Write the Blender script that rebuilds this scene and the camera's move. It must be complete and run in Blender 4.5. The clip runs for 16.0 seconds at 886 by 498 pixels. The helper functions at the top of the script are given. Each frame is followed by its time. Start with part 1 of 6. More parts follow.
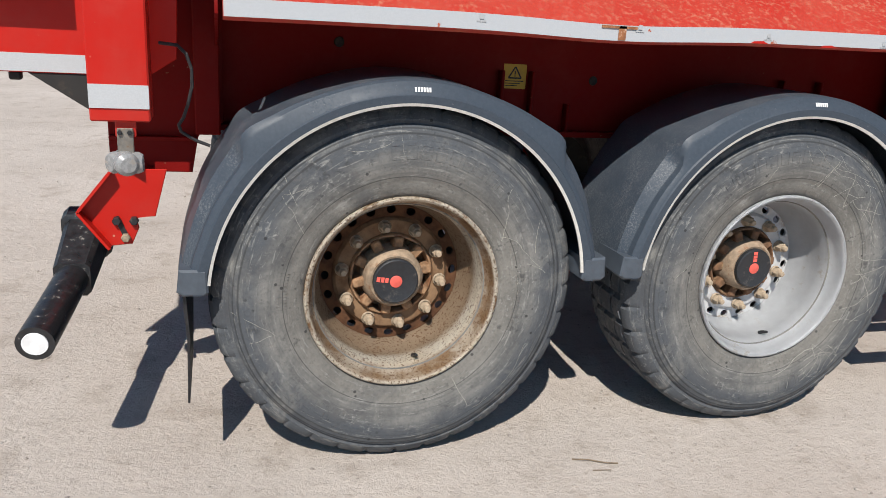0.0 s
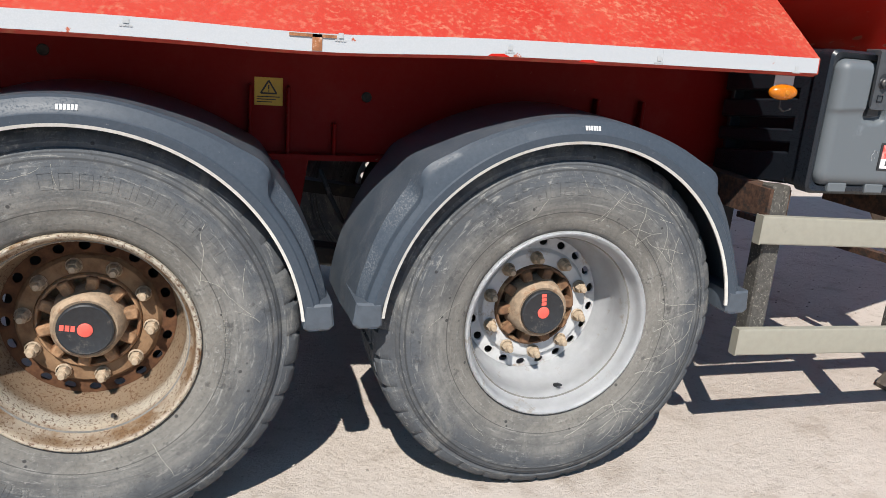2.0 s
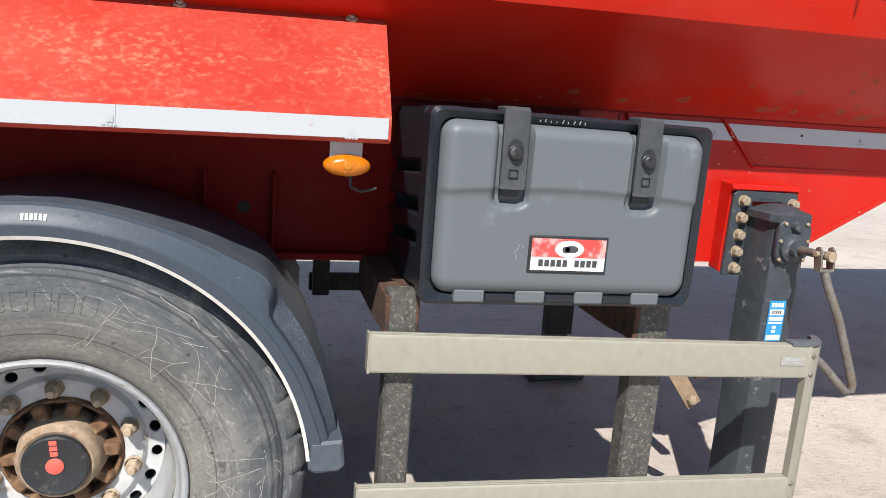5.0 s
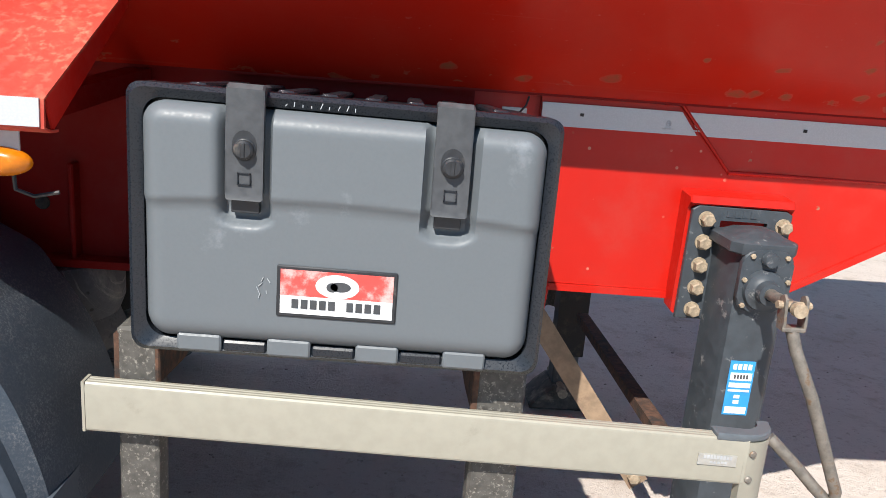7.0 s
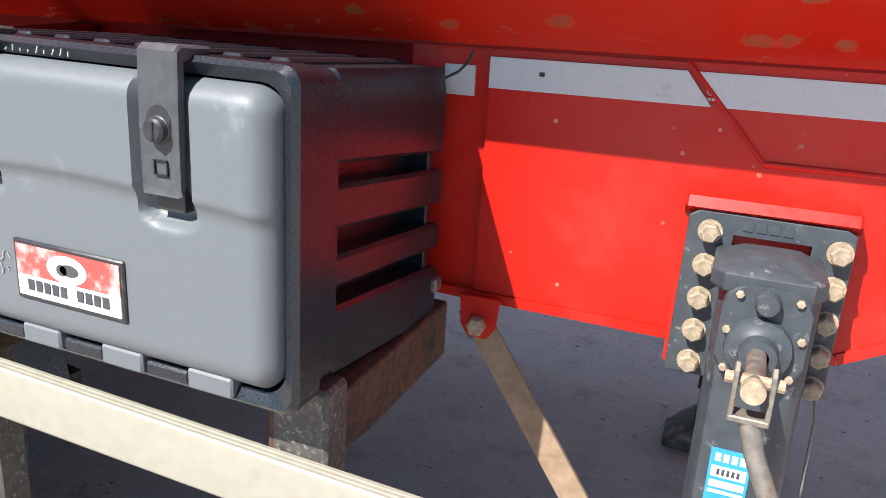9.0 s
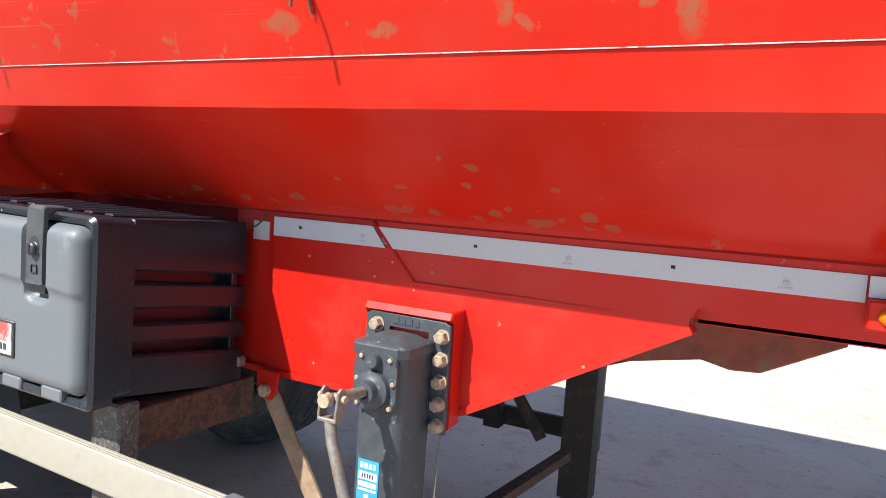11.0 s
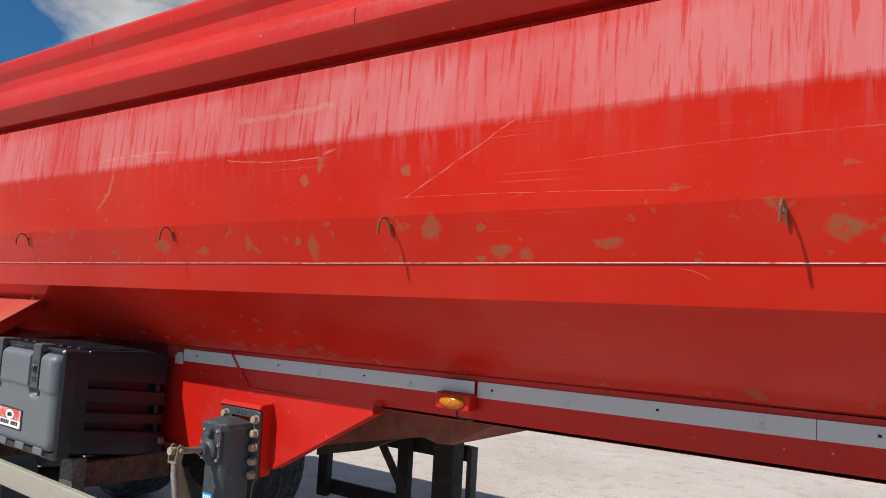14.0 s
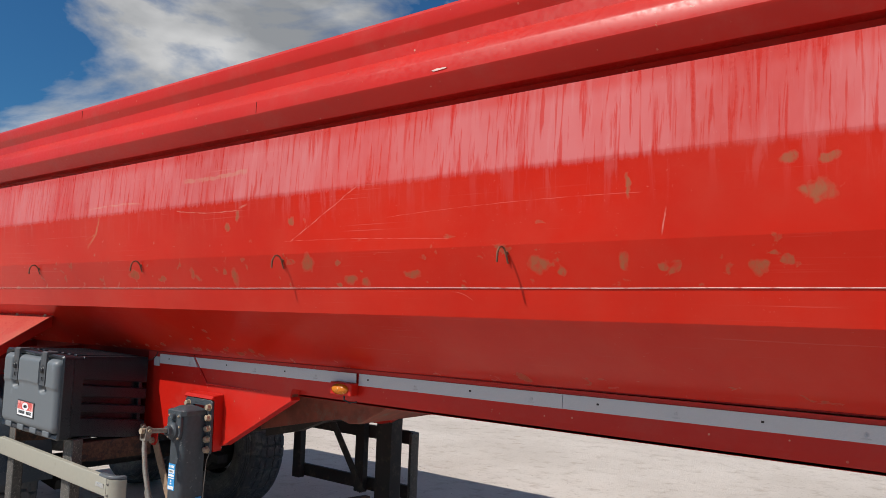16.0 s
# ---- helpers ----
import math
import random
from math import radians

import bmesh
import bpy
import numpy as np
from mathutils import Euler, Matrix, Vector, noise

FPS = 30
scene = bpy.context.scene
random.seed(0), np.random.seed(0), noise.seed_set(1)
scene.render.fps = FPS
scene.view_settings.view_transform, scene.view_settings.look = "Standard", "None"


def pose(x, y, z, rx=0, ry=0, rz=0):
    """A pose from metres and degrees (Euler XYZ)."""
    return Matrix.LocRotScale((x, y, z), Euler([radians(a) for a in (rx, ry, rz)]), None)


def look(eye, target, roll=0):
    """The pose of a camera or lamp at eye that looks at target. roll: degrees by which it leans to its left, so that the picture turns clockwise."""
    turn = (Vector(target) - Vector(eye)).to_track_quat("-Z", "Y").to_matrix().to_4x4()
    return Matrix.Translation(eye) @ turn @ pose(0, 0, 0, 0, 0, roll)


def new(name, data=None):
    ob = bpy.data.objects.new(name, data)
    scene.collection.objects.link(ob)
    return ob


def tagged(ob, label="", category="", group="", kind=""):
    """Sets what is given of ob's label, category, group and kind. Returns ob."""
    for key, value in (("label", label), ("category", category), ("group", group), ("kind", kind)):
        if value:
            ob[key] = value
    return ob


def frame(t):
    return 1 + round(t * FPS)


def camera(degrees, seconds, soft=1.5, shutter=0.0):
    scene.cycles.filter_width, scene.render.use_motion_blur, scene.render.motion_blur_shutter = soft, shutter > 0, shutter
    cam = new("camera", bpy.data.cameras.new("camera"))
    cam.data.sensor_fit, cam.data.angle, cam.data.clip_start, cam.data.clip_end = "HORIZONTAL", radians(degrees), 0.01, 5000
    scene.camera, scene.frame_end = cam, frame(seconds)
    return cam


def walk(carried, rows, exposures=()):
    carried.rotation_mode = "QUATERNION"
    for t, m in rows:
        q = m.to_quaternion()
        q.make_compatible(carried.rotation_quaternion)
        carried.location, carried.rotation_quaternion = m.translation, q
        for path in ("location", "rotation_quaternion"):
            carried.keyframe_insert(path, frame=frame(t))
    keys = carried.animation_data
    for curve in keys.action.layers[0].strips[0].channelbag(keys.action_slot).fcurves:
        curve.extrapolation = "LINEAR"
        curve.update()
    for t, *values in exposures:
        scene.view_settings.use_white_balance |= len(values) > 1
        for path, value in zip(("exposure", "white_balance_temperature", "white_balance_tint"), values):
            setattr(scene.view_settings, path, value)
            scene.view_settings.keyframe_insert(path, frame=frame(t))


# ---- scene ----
cam = camera(61.0, 16.0, soft=0.5)
PATH = [
    (0, (-0.523, 0.07, 1.332), (0.047, 1.899, 0.759), 3.7),
    (0.5, (-0.322, 0.039, 1.328), (0.232, 1.879, 0.771), 3.8),
    (1, (-0.083, 0.119, 1.325), (0.481, 1.958, 0.778), 4.2),
    (1.5, (0.136, 0.199, 1.372), (0.713, 2.034, 0.825), 4.4),
    (2, (0.328, 0.184, 1.372), (0.911, 2.019, 0.829), 4.3),
    (2.5, (0.572, 0.116, 1.394), (1.152, 1.963, 0.891), 4.2),
    (3, (0.785, 0.109, 1.382), (1.372, 1.985, 1.008), 4.2),
    (3.5, (1.054, 0.21, 1.401), (1.658, 2.082, 1.039), 4.2),
    (4, (1.285, 0.267, 1.422), (1.888, 2.138, 1.056), 4.0),
    (4.2, (1.389, 0.298, 1.418), (1.99, 2.17, 1.056), 4.0),
    (6.3, (2.224, 0.823, 1.517), (2.469, 2.741, 1.009), 4.8),
    (6.5, (2.318, 0.845, 1.509), (2.537, 2.769, 1.007), 4.9),
    (7, (2.539, 0.883, 1.49), (2.659, 2.819, 1.002), 4.7),
    (7.5, (2.72, 1.035, 1.445), (2.771, 2.976, 0.965), 4.6),
    (8, (2.857, 1.251, 1.452), (2.829, 3.192, 0.974), 5.4),
    (8.5, (3.009, 1.308, 1.463), (2.492, 3.166, 0.931), 3.8),
    (9, (3.255, 1.348, 1.472), (2.575, 3.135, 0.887), 3.5),
    (9.5, (3.486, 1.273, 1.454), (2.753, 3.035, 0.854), 3.6),
    (10, (3.738, 1.153, 1.481), (2.934, 2.955, 1.153), 4.0),
    (10.2, (3.831, 1.132, 1.498), (3.032, 2.941, 1.196), 4.1),
    (12.3, (4.881, 0.727, 1.589), (3.696, 2.337, 1.658), 3.9),
    (12.5, (4.984, 0.709, 1.6), (3.798, 2.318, 1.668), 3.8),
    (13, (5.285, 0.669, 1.6), (4.109, 2.283, 1.715), 3.7),
    (13.5, (5.494, 0.588, 1.609), (4.34, 2.213, 1.776), 3.8),
    (14, (5.755, 0.459, 1.64), (4.604, 2.085, 1.812), 3.3),
    (14.5, (5.978, 0.362, 1.673), (4.828, 1.988, 1.855), 3.1),
    (15, (6.282, 0.313, 1.674), (5.11, 1.923, 1.853), 2.7),
    (15.5, (6.514, 0.25, 1.705), (5.328, 1.851, 1.881), 2.5),
    (16, (6.761, 0.142, 1.702), (5.541, 1.718, 1.874), 2.1),
]
walk(cam, [(t, look(eye, target, roll)) for t, eye, target, roll in PATH], [(0.0, 0.04), (0.5, 0.04), (1.0, 0.12), (2.0, 0.28), (3.0, 0.24), (4.0, 0.3), (6.3, 0.62), (7.5, 0.72), (8.5, 1.02), (9.5, 1.14), (10.2, 1.18), (12.3, 0.48), (13.5, 0.14), (16.0, -0.01)])
# ---------------------------------------------------------------- world, sun
SUN_TO = Vector((0.36, 0.82, -1.0)).normalized()
elev = math.asin(-SUN_TO.z)
world = bpy.data.worlds.new("world")
scene.world = world
world.use_nodes = True
wt = world.node_tree
wt.nodes.clear()
w_out = wt.nodes.new("ShaderNodeOutputWorld")
w_bg = wt.nodes.new("ShaderNodeBackground")
w_sky = wt.nodes.new("ShaderNodeTexSky")
w_sky.sky_type, w_sky.sun_disc = "NISHITA", False
w_sky.sun_elevation, w_sky.sun_rotation = elev, math.atan2(-SUN_TO.x, -SUN_TO.y)
w_co = wt.nodes.new("ShaderNodeTexCoord")
w_map = wt.nodes.new("ShaderNodeMapping")
w_map.inputs["Scale"].default_value = (1.0, 1.0, 2.2)
w_map.inputs["Location"].default_value = (0.35, 0.1, 0.0)
w_n = wt.nodes.new("ShaderNodeTexNoise")
w_n.inputs["Scale"].default_value, w_n.inputs["Detail"].default_value = 3.2, 9.0
w_n.inputs["Roughness"].default_value, w_n.inputs["Distortion"].default_value = 0.55, 0.3
w_r = wt.nodes.new("ShaderNodeValToRGB")
w_r.color_ramp.elements[0].position, w_r.color_ramp.elements[1].position = 0.50, 0.615
w_n2 = wt.nodes.new("ShaderNodeTexNoise")
w_n2.inputs["Scale"].default_value, w_n2.inputs["Detail"].default_value = 5.0, 6.0
w_r2 = wt.nodes.new("ShaderNodeValToRGB")
w_r2.color_ramp.elements[0].position, w_r2.color_ramp.elements[1].position = 0.38, 0.66
w_r2.color_ramp.elements[0].color, w_r2.color_ramp.elements[1].color = (21.0, 22.0, 23.5, 1), (50.0, 50.0, 50.0, 1)
w_tint = wt.nodes.new("ShaderNodeMix")
w_tint.data_type, w_tint.blend_type = "RGBA", "MULTIPLY"
w_tint.inputs["Factor"].default_value = 1.0
w_tint.inputs["B"].default_value = (1.4, 3.6, 5.5, 1)
w_mix = wt.nodes.new("ShaderNodeMix")
w_mix.data_type = "RGBA"
wt.links.new(w_co.outputs["Generated"], w_map.inputs["Vector"])
wt.links.new(w_map.outputs["Vector"], w_n.inputs["Vector"])
wt.links.new(w_map.outputs["Vector"], w_n2.inputs["Vector"])
wt.links.new(w_n.outputs["Fac"], w_r.inputs["Fac"])
wt.links.new(w_n2.outputs["Fac"], w_r2.inputs["Fac"])
wt.links.new(w_sky.outputs["Color"], w_tint.inputs["A"])
wt.links.new(w_r.outputs["Color"], w_mix.inputs["Factor"])
wt.links.new(w_tint.outputs["Result"], w_mix.inputs["A"])
wt.links.new(w_r2.outputs["Color"], w_mix.inputs["B"])
wt.links.new(w_mix.outputs["Result"], w_bg.inputs["Color"])
wt.links.new(w_bg.outputs["Background"], w_out.inputs["Surface"])
w_bg.inputs["Strength"].default_value = 0.0135
sun = bpy.data.lights.new("sun", "SUN")
sun.energy, sun.angle, sun.color = 5.0, radians(0.5), (1.0, 0.95, 0.88)
sun_ob = new("sun", sun)
sun_ob.rotation_euler = SUN_TO.to_track_quat("-Z", "Y").to_euler()


# ---------------------------------------------------------------- materials
class Nodes:
    """Small helper round one node material."""

    def __init__(self, name, rough=0.5, metal=0.0, spec=0.5):
        self.m = bpy.data.materials.new(name)
        self.m.use_nodes = True
        self.t = self.m.node_tree
        self.b = self.t.nodes["Principled BSDF"]
        self.b.inputs["Roughness"].default_value = rough
        self.b.inputs["Metallic"].default_value = metal
        self.b.inputs["Specular IOR Level"].default_value = spec
        self.co = self.t.nodes.new("ShaderNodeTexCoord")

    def link(self, a, b):
        self.t.links.new(a, b)

    def vec(self, scale=(1, 1, 1), loc=(0, 0, 0)):
        n = self.t.nodes.new("ShaderNodeMapping")
        n.inputs["Scale"].default_value, n.inputs["Location"].default_value = scale, loc
        self.link(self.co.outputs["Object"], n.inputs["Vector"])
        return n.outputs["Vector"]

    def noise(self, scale, detail=6.0, rough=0.6, vec=None, dist=0.0):
        n = self.t.nodes.new("ShaderNodeTexNoise")
        n.inputs["Scale"].default_value, n.inputs["Detail"].default_value = scale, detail
        n.inputs["Roughness"].default_value, n.inputs["Distortion"].default_value = rough, dist
        self.link(vec if vec is not None else self.co.outputs["Object"], n.inputs["Vector"])
        return n.outputs["Fac"]

    def voronoi(self, scale, vec=None, feature="F1"):
        n = self.t.nodes.new("ShaderNodeTexVoronoi")
        n.feature = feature
        n.inputs["Scale"].default_value = scale
        self.link(vec if vec is not None else self.co.outputs["Object"], n.inputs["Vector"])
        return n.outputs["Distance"]

    def ramp(self, fac, lo, hi, a=0.0, b=1.0):
        n = self.t.nodes.new("ShaderNodeMapRange")
        n.interpolation_type = "SMOOTHSTEP"
        n.inputs["From Min"].default_value, n.inputs["From Max"].default_value = lo, hi
        n.inputs["To Min"].default_value, n.inputs["To Max"].default_value = a, b
        self.link(fac, n.inputs["Value"])
        return n.outputs["Result"]

    def axis(self, which):
        n = self.t.nodes.new("ShaderNodeSeparateXYZ")
        self.link(self.co.outputs["Object"], n.inputs["Vector"])
        return n.outputs[which]

    def math(self, op, a, b):
        n = self.t.nodes.new("ShaderNodeMath")
        n.operation = op
        for i, v in enumerate((a, b)):
            if isinstance(v, (int, float)):
                n.inputs[i].default_value = v
            else:
                self.link(v, n.inputs[i])
        return n.outputs[0]

    def mix(self, fac, a, b):
        n = self.t.nodes.new("ShaderNodeMix")
        n.data_type = "RGBA"
        for key, v in (("Factor", fac), ("A", a), ("B", b)):
            if isinstance(v, (int, float)):
                n.inputs[key].default_value = v
            elif isinstance(v, tuple):
                n.inputs[key].default_value = (*v, 1)
            else:
                self.link(v, n.inputs[key])
        return n.outputs["Result"]

    def done(self, color, rough=None, bump=None, height=0.002, strength=0.6):
        if isinstance(color, tuple):
            self.b.inputs["Base Color"].default_value = (*color, 1)
        else:
            self.link(color, self.b.inputs["Base Color"])
        if rough is not None:
            self.link(rough, self.b.inputs["Roughness"])
        if bump is not None:
            n = self.t.nodes.new("ShaderNodeBump")
            n.inputs["Distance"].default_value, n.inputs["Strength"].default_value = height, strength
            self.link(bump, n.inputs["Height"])
            self.link(n.outputs["Normal"], self.b.inputs["Normal"])
        return self.m


def plain(name, col, rough=0.5, metal=0.0, var=0.15, scale=30.0, dirt=None, amount=0.0, dscale=8.0, bump=0.0, spec=0.5):
    """A surface with grain, a second colour in patches, and fine relief."""
    n = Nodes(name, rough, metal, spec)
    fine = n.noise(scale, 8)
    c = n.mix(n.ramp(fine, 0.3, 0.7), tuple(v * (1 - var) for v in col), tuple(min(1, v * (1 + var)) for v in col))
    if dirt:
        big = n.noise(dscale, 9, 0.68)
        c = n.mix(n.ramp(big, 0.62 - amount * 0.4, 0.72 - amount * 0.25), c, dirt)
    r = n.ramp(fine, 0.2, 0.8, max(0.05, rough - 0.1), min(1, rough + 0.12))
    return n.done(c, r, fine if bump else None, bump or 0.001)


def red_paint(name, rough=0.3, dust=0.25, RED=(0.5, 0.013, 0.007), spec=0.5):
    n = Nodes(name, rough, 0.0, spec)
    big = n.noise(1.3, 5)
    fine = n.noise(60, 6)
    c = n.mix(n.ramp(big, 0.35, 0.7), RED, tuple(v * 0.86 for v in RED))
    film = n.math("MULTIPLY", n.ramp(n.noise(5, 10, 0.7), 0.45, 0.75), dust)
    c = n.mix(film, c, (0.36, 0.14, 0.11))
    chips = n.ramp(n.noise(34, 6, 0.55), 0.71, 0.75)
    c = n.mix(n.math("MULTIPLY", chips, 0.7), c, (0.3, 0.19, 0.12))
    speck = n.math("MULTIPLY", n.ramp(n.voronoi(17), 0.085, 0.05), n.ramp(n.noise(9, 3), 0.45, 0.6))
    c = n.mix(n.math("MULTIPLY", speck, 0.7 * (dust > 0.1)), c, (0.55, 0.33, 0.24))
    return n.done(c, n.ramp(fine, 0.3, 0.7, rough - 0.05, rough + 0.1), n.noise(3, 3), 0.004, 0.25)


M_RED = red_paint("red_paint", 0.34, 0.13, (0.5, 0.012, 0.006), 0.3)
# Darker copy of the red: shade under the trailer is put in its colour.
M_RED_SHADED = red_paint("red_paint_shaded", 0.55, 0.06, (0.2, 0.004, 0.003), 0.15)


# centre along and up, half length, half height of the mud splashes on the side
SPLASHES = ((4.461, 1.888, 0.032, 0.039), (4.377, 2.06, 0.015, 0.018), (4.694, 1.821, 0.034, 0.02), (4.769, 1.81, 0.024, 0.018), (4.623, 1.796, 0.019, 0.009), (4.63, 1.886, 0.016, 0.009),
            (3.975, 1.836, 0.024, 0.038), (3.909, 1.851, 0.014, 0.014), (4.053, 1.901, 0.012, 0.01), (3.95, 2.052, 0.019, 0.016), (4.022, 2.098, 0.015, 0.024), (3.156, 1.843, 0.052, 0.022),
            (3.399, 1.823, 0.027, 0.016), (3.66, 1.849, 0.016, 0.022), (6.296, 2.134, 0.021, 0.019), (6.36, 2.05, 0.041, 0.025), (6.388, 2.13, 0.025, 0.013), (6.208, 1.854, 0.025, 0.022),
            (5.538, 1.869, 0.038, 0.027), (5.617, 1.848, 0.02, 0.013), (5.83, 1.881, 0.016, 0.029), (5.948, 1.863, 0.018, 0.013), (5.005, 1.844, 0.037, 0.017), (5.851, 2.096, 0.009, 0.038))
# the same on the lower fold
LOW_SPLASHES = ((3.527, 1.576, 0.017, 0.008), (3.496, 1.538, 0.013, 0.006), (3.321, 1.52, 0.017, 0.006), (3.257, 1.468, 0.024, 0.009), (3.299, 1.47, 0.018, 0.006), (3.372, 1.47, 0.014, 0.009),
            (3.535, 1.478, 0.018, 0.008), (3.571, 1.49, 0.01, 0.006), (3.637, 1.465, 0.033, 0.009), (3.687, 1.475, 0.01, 0.007), (3.753, 1.486, 0.018, 0.01), (3.698, 1.539, 0.011, 0.006),
            (3.797, 1.467, 0.018, 0.008), (2.786, 1.463, 0.019, 0.007), (2.972, 1.476, 0.022, 0.01), (2.621, 1.475, 0.017, 0.007), (3.461, 1.589, 0.007, 0.006), (3.148, 1.532, 0.007, 0.006))
TILT = 0.008


def body_paint():
    """Tipper body: washed dust in drips over a painted sky sheen on the upper sheet, mud splashes, long scratches."""
    n = Nodes("tipper_body_paint", 0.22, 0.0, 0.16)
    z = n.axis("Z")
    x = n.axis("X")
    c = n.mix(n.ramp(n.noise(0.9, 5), 0.35, 0.7), (0.49, 0.0155, 0.0055), (0.42, 0.0125, 0.0048))
    zl = n.math("SUBTRACT", z, n.math("MULTIPLY", n.math("SUBTRACT", x, 4.0), TILT))
    drip = n.noise(1.0, 7, 0.6, n.vec((58, 58, 2.2)), 0.4)
    upper = n.ramp(n.math("ADD", zl, n.math("MULTIPLY", n.math("SUBTRACT", drip, 0.5), 0.035)), 2.155, 2.188)
    drip2 = n.noise(1.0, 5, 0.55, n.vec((22, 22, 1.3), (3, 0, 2)), 0.5)
    wide = n.ramp(n.noise(1.0, 5, 0.6, n.vec((2.2, 2.2, 1.0))), 0.3, 0.62)
    film = n.math("MULTIPLY", n.ramp(drip, 0.38, 0.47, 0.35, 1.0), n.ramp(drip2, 0.34, 0.46, 0.45, 1.0))
    # streaks are dust; the even pale part is sky sheen put in the colour
    dust = n.math("MULTIPLY", n.math("MULTIPLY", film, upper), n.math("ADD", n.math("MULTIPLY", wide, 0.34), 0.19))
    dust = n.math("MULTIPLY", dust, n.ramp(zl, 2.41, 2.36, 0.55, 1.0))
    haze = n.math("MULTIPLY", n.ramp(n.noise(2.2, 8, 0.66), 0.38, 0.72), 0.16)
    c = n.mix(haze, c, (0.45, 0.09, 0.06))
    runs = n.math("MULTIPLY", n.ramp(n.noise(1.0, 6, 0.6, n.vec((26, 26, 2.0), (5, 0, 1)), 0.4), 0.5, 0.62), n.math("MULTIPLY", n.ramp(zl, 1.98, 2.19), 0.34))
    runs = n.math("MULTIPLY", runs, n.ramp(n.noise(1.7, 4), 0.42, 0.62, 0.25, 1.0))
    c = n.mix(runs, c, (0.47, 0.12, 0.115))
    c = n.mix(dust, c, (0.53, 0.215, 0.225))
    # long scratches: start, end, width, bow, colour, strength
    for x0, z0, x1, z1, w, bow, col, a in ((4.366, 1.974, 4.756, 2.178, 0.003, 0.0, (0.62, 0.24, 0.2), 0.7), (3.554, 2.146, 4.03, 2.126, 0.003, -0.012, (0.5, 0.22, 0.16), 0.8),
                                           (2.843, 2.17, 2.80, 2.045, 0.010, 0.004, (0.42, 0.19, 0.1), 0.7), (2.81, 2.06, 2.707, 1.984, 0.010, 0.0, (0.42, 0.19, 0.1), 0.7),
                                           (2.80, 2.06, 2.69, 2.034, 0.006, 0.0, (0.42, 0.19, 0.1), 0.6), (3.574, 2.29, 4.082, 2.30, 0.014, -0.012, (0.42, 0.22, 0.15), 0.6),
                                           (4.022, 2.13, 4.098, 2.151, 0.006, 0.0, (0.5, 0.22, 0.16), 0.6), (5.158, 1.78, 5.266, 1.745, 0.002, 0.012, (0.55, 0.16, 0.13), 0.6),
                                           (2.71, 2.193, 3.262, 2.197, 0.006, 0.012, (0.5, 0.26, 0.18), 0.6), (5.965, 2.034, 5.949, 1.944, 0.003, 0.0, (0.6, 0.25, 0.2), 0.7),
                                           (4.328, 1.978, 5.2, 1.962, 0.0012, 0.006, (0.6, 0.22, 0.18), 0.6), (4.9, 2.05, 5.9, 2.075, 0.0015, 0.01, (0.58, 0.18, 0.15), 0.5)):
        L = math.hypot(x1 - x0, z1 - z0)
        dx, dz = (x1 - x0) / L, (z1 - z0) / L
        ax, az = n.math("SUBTRACT", x, x0), n.math("SUBTRACT", z, z0)
        u = n.math("ADD", n.math("MULTIPLY", ax, dx), n.math("MULTIPLY", az, dz))
        v = n.math("SUBTRACT", n.math("MULTIPLY", az, dx), n.math("MULTIPLY", ax, dz))
        q = n.math("MULTIPLY", u, n.math("SUBTRACT", L, u))
        v = n.math("SUBTRACT", v, n.math("MULTIPLY", q, 4 * bow / L / L))
        v = n.math("ADD", v, n.math("MULTIPLY", n.math("SUBTRACT", n.noise(14, 4), 0.5), 3.0 * w))
        m = n.math("MULTIPLY", n.ramp(n.math("ABSOLUTE", v, 0.0), w, w * 0.4), n.ramp(q, 0.0, 0.02 * L))
        m = n.math("MULTIPLY", n.math("MULTIPLY", m, a * 0.7), n.ramp(n.noise(24, 4), 0.35, 0.6, 0.15, 1.0))
        c = n.mix(m, c, col)
    # smeared mud: the large splashes, then small ones thrown low on the sheet
    warp = n.t.nodes.new("ShaderNodeTexNoise")
    warp.inputs["Scale"].default_value, warp.inputs["Detail"].default_value = 26.0, 6.0
    n.link(n.co.outputs["Object"], warp.inputs["Vector"])
    shift = n.t.nodes.new("ShaderNodeVectorMath")
    shift.operation = "MULTIPLY_ADD"
    shift.inputs[1].default_value, shift.inputs[2].default_value = (0.05, 0.0, 0.05), (-0.025, 0.0, -0.025)
    n.link(warp.outputs["Color"], shift.inputs[0])
    place = n.t.nodes.new("ShaderNodeVectorMath")
    n.link(n.co.outputs["Object"], place.inputs[0])
    n.link(shift.outputs[0], place.inputs[1])
    warp_low = n.t.nodes.new("ShaderNodeVectorMath")
    warp_low.operation = "SCALE"
    warp_low.inputs["Scale"].default_value = 0.45
    n.link(shift.outputs[0], warp_low.inputs[0])
    place_low = n.t.nodes.new("ShaderNodeVectorMath")
    n.link(n.co.outputs["Object"], place_low.inputs[0])
    n.link(warp_low.outputs[0], place_low.inputs[1])
    near = None
    for bx, bz, rx, rz in SPLASHES + LOW_SPLASHES:
        at = place if bz > 1.7 else place_low
        mp = n.t.nodes.new("ShaderNodeMapping")
        mp.inputs["Scale"].default_value = (1 / rx, 0.0, 1 / rz)
        mp.inputs["Location"].default_value = (-bx / rx, 0.0, -bz / rz)
        n.link(at.outputs[0], mp.inputs["Vector"])
        ln = n.t.nodes.new("ShaderNodeVectorMath")
        ln.operation = "LENGTH"
        n.link(mp.outputs["Vector"], ln.inputs[0])
        near = ln.outputs["Value"] if near is None else n.math("MINIMUM", near, ln.outputs["Value"])
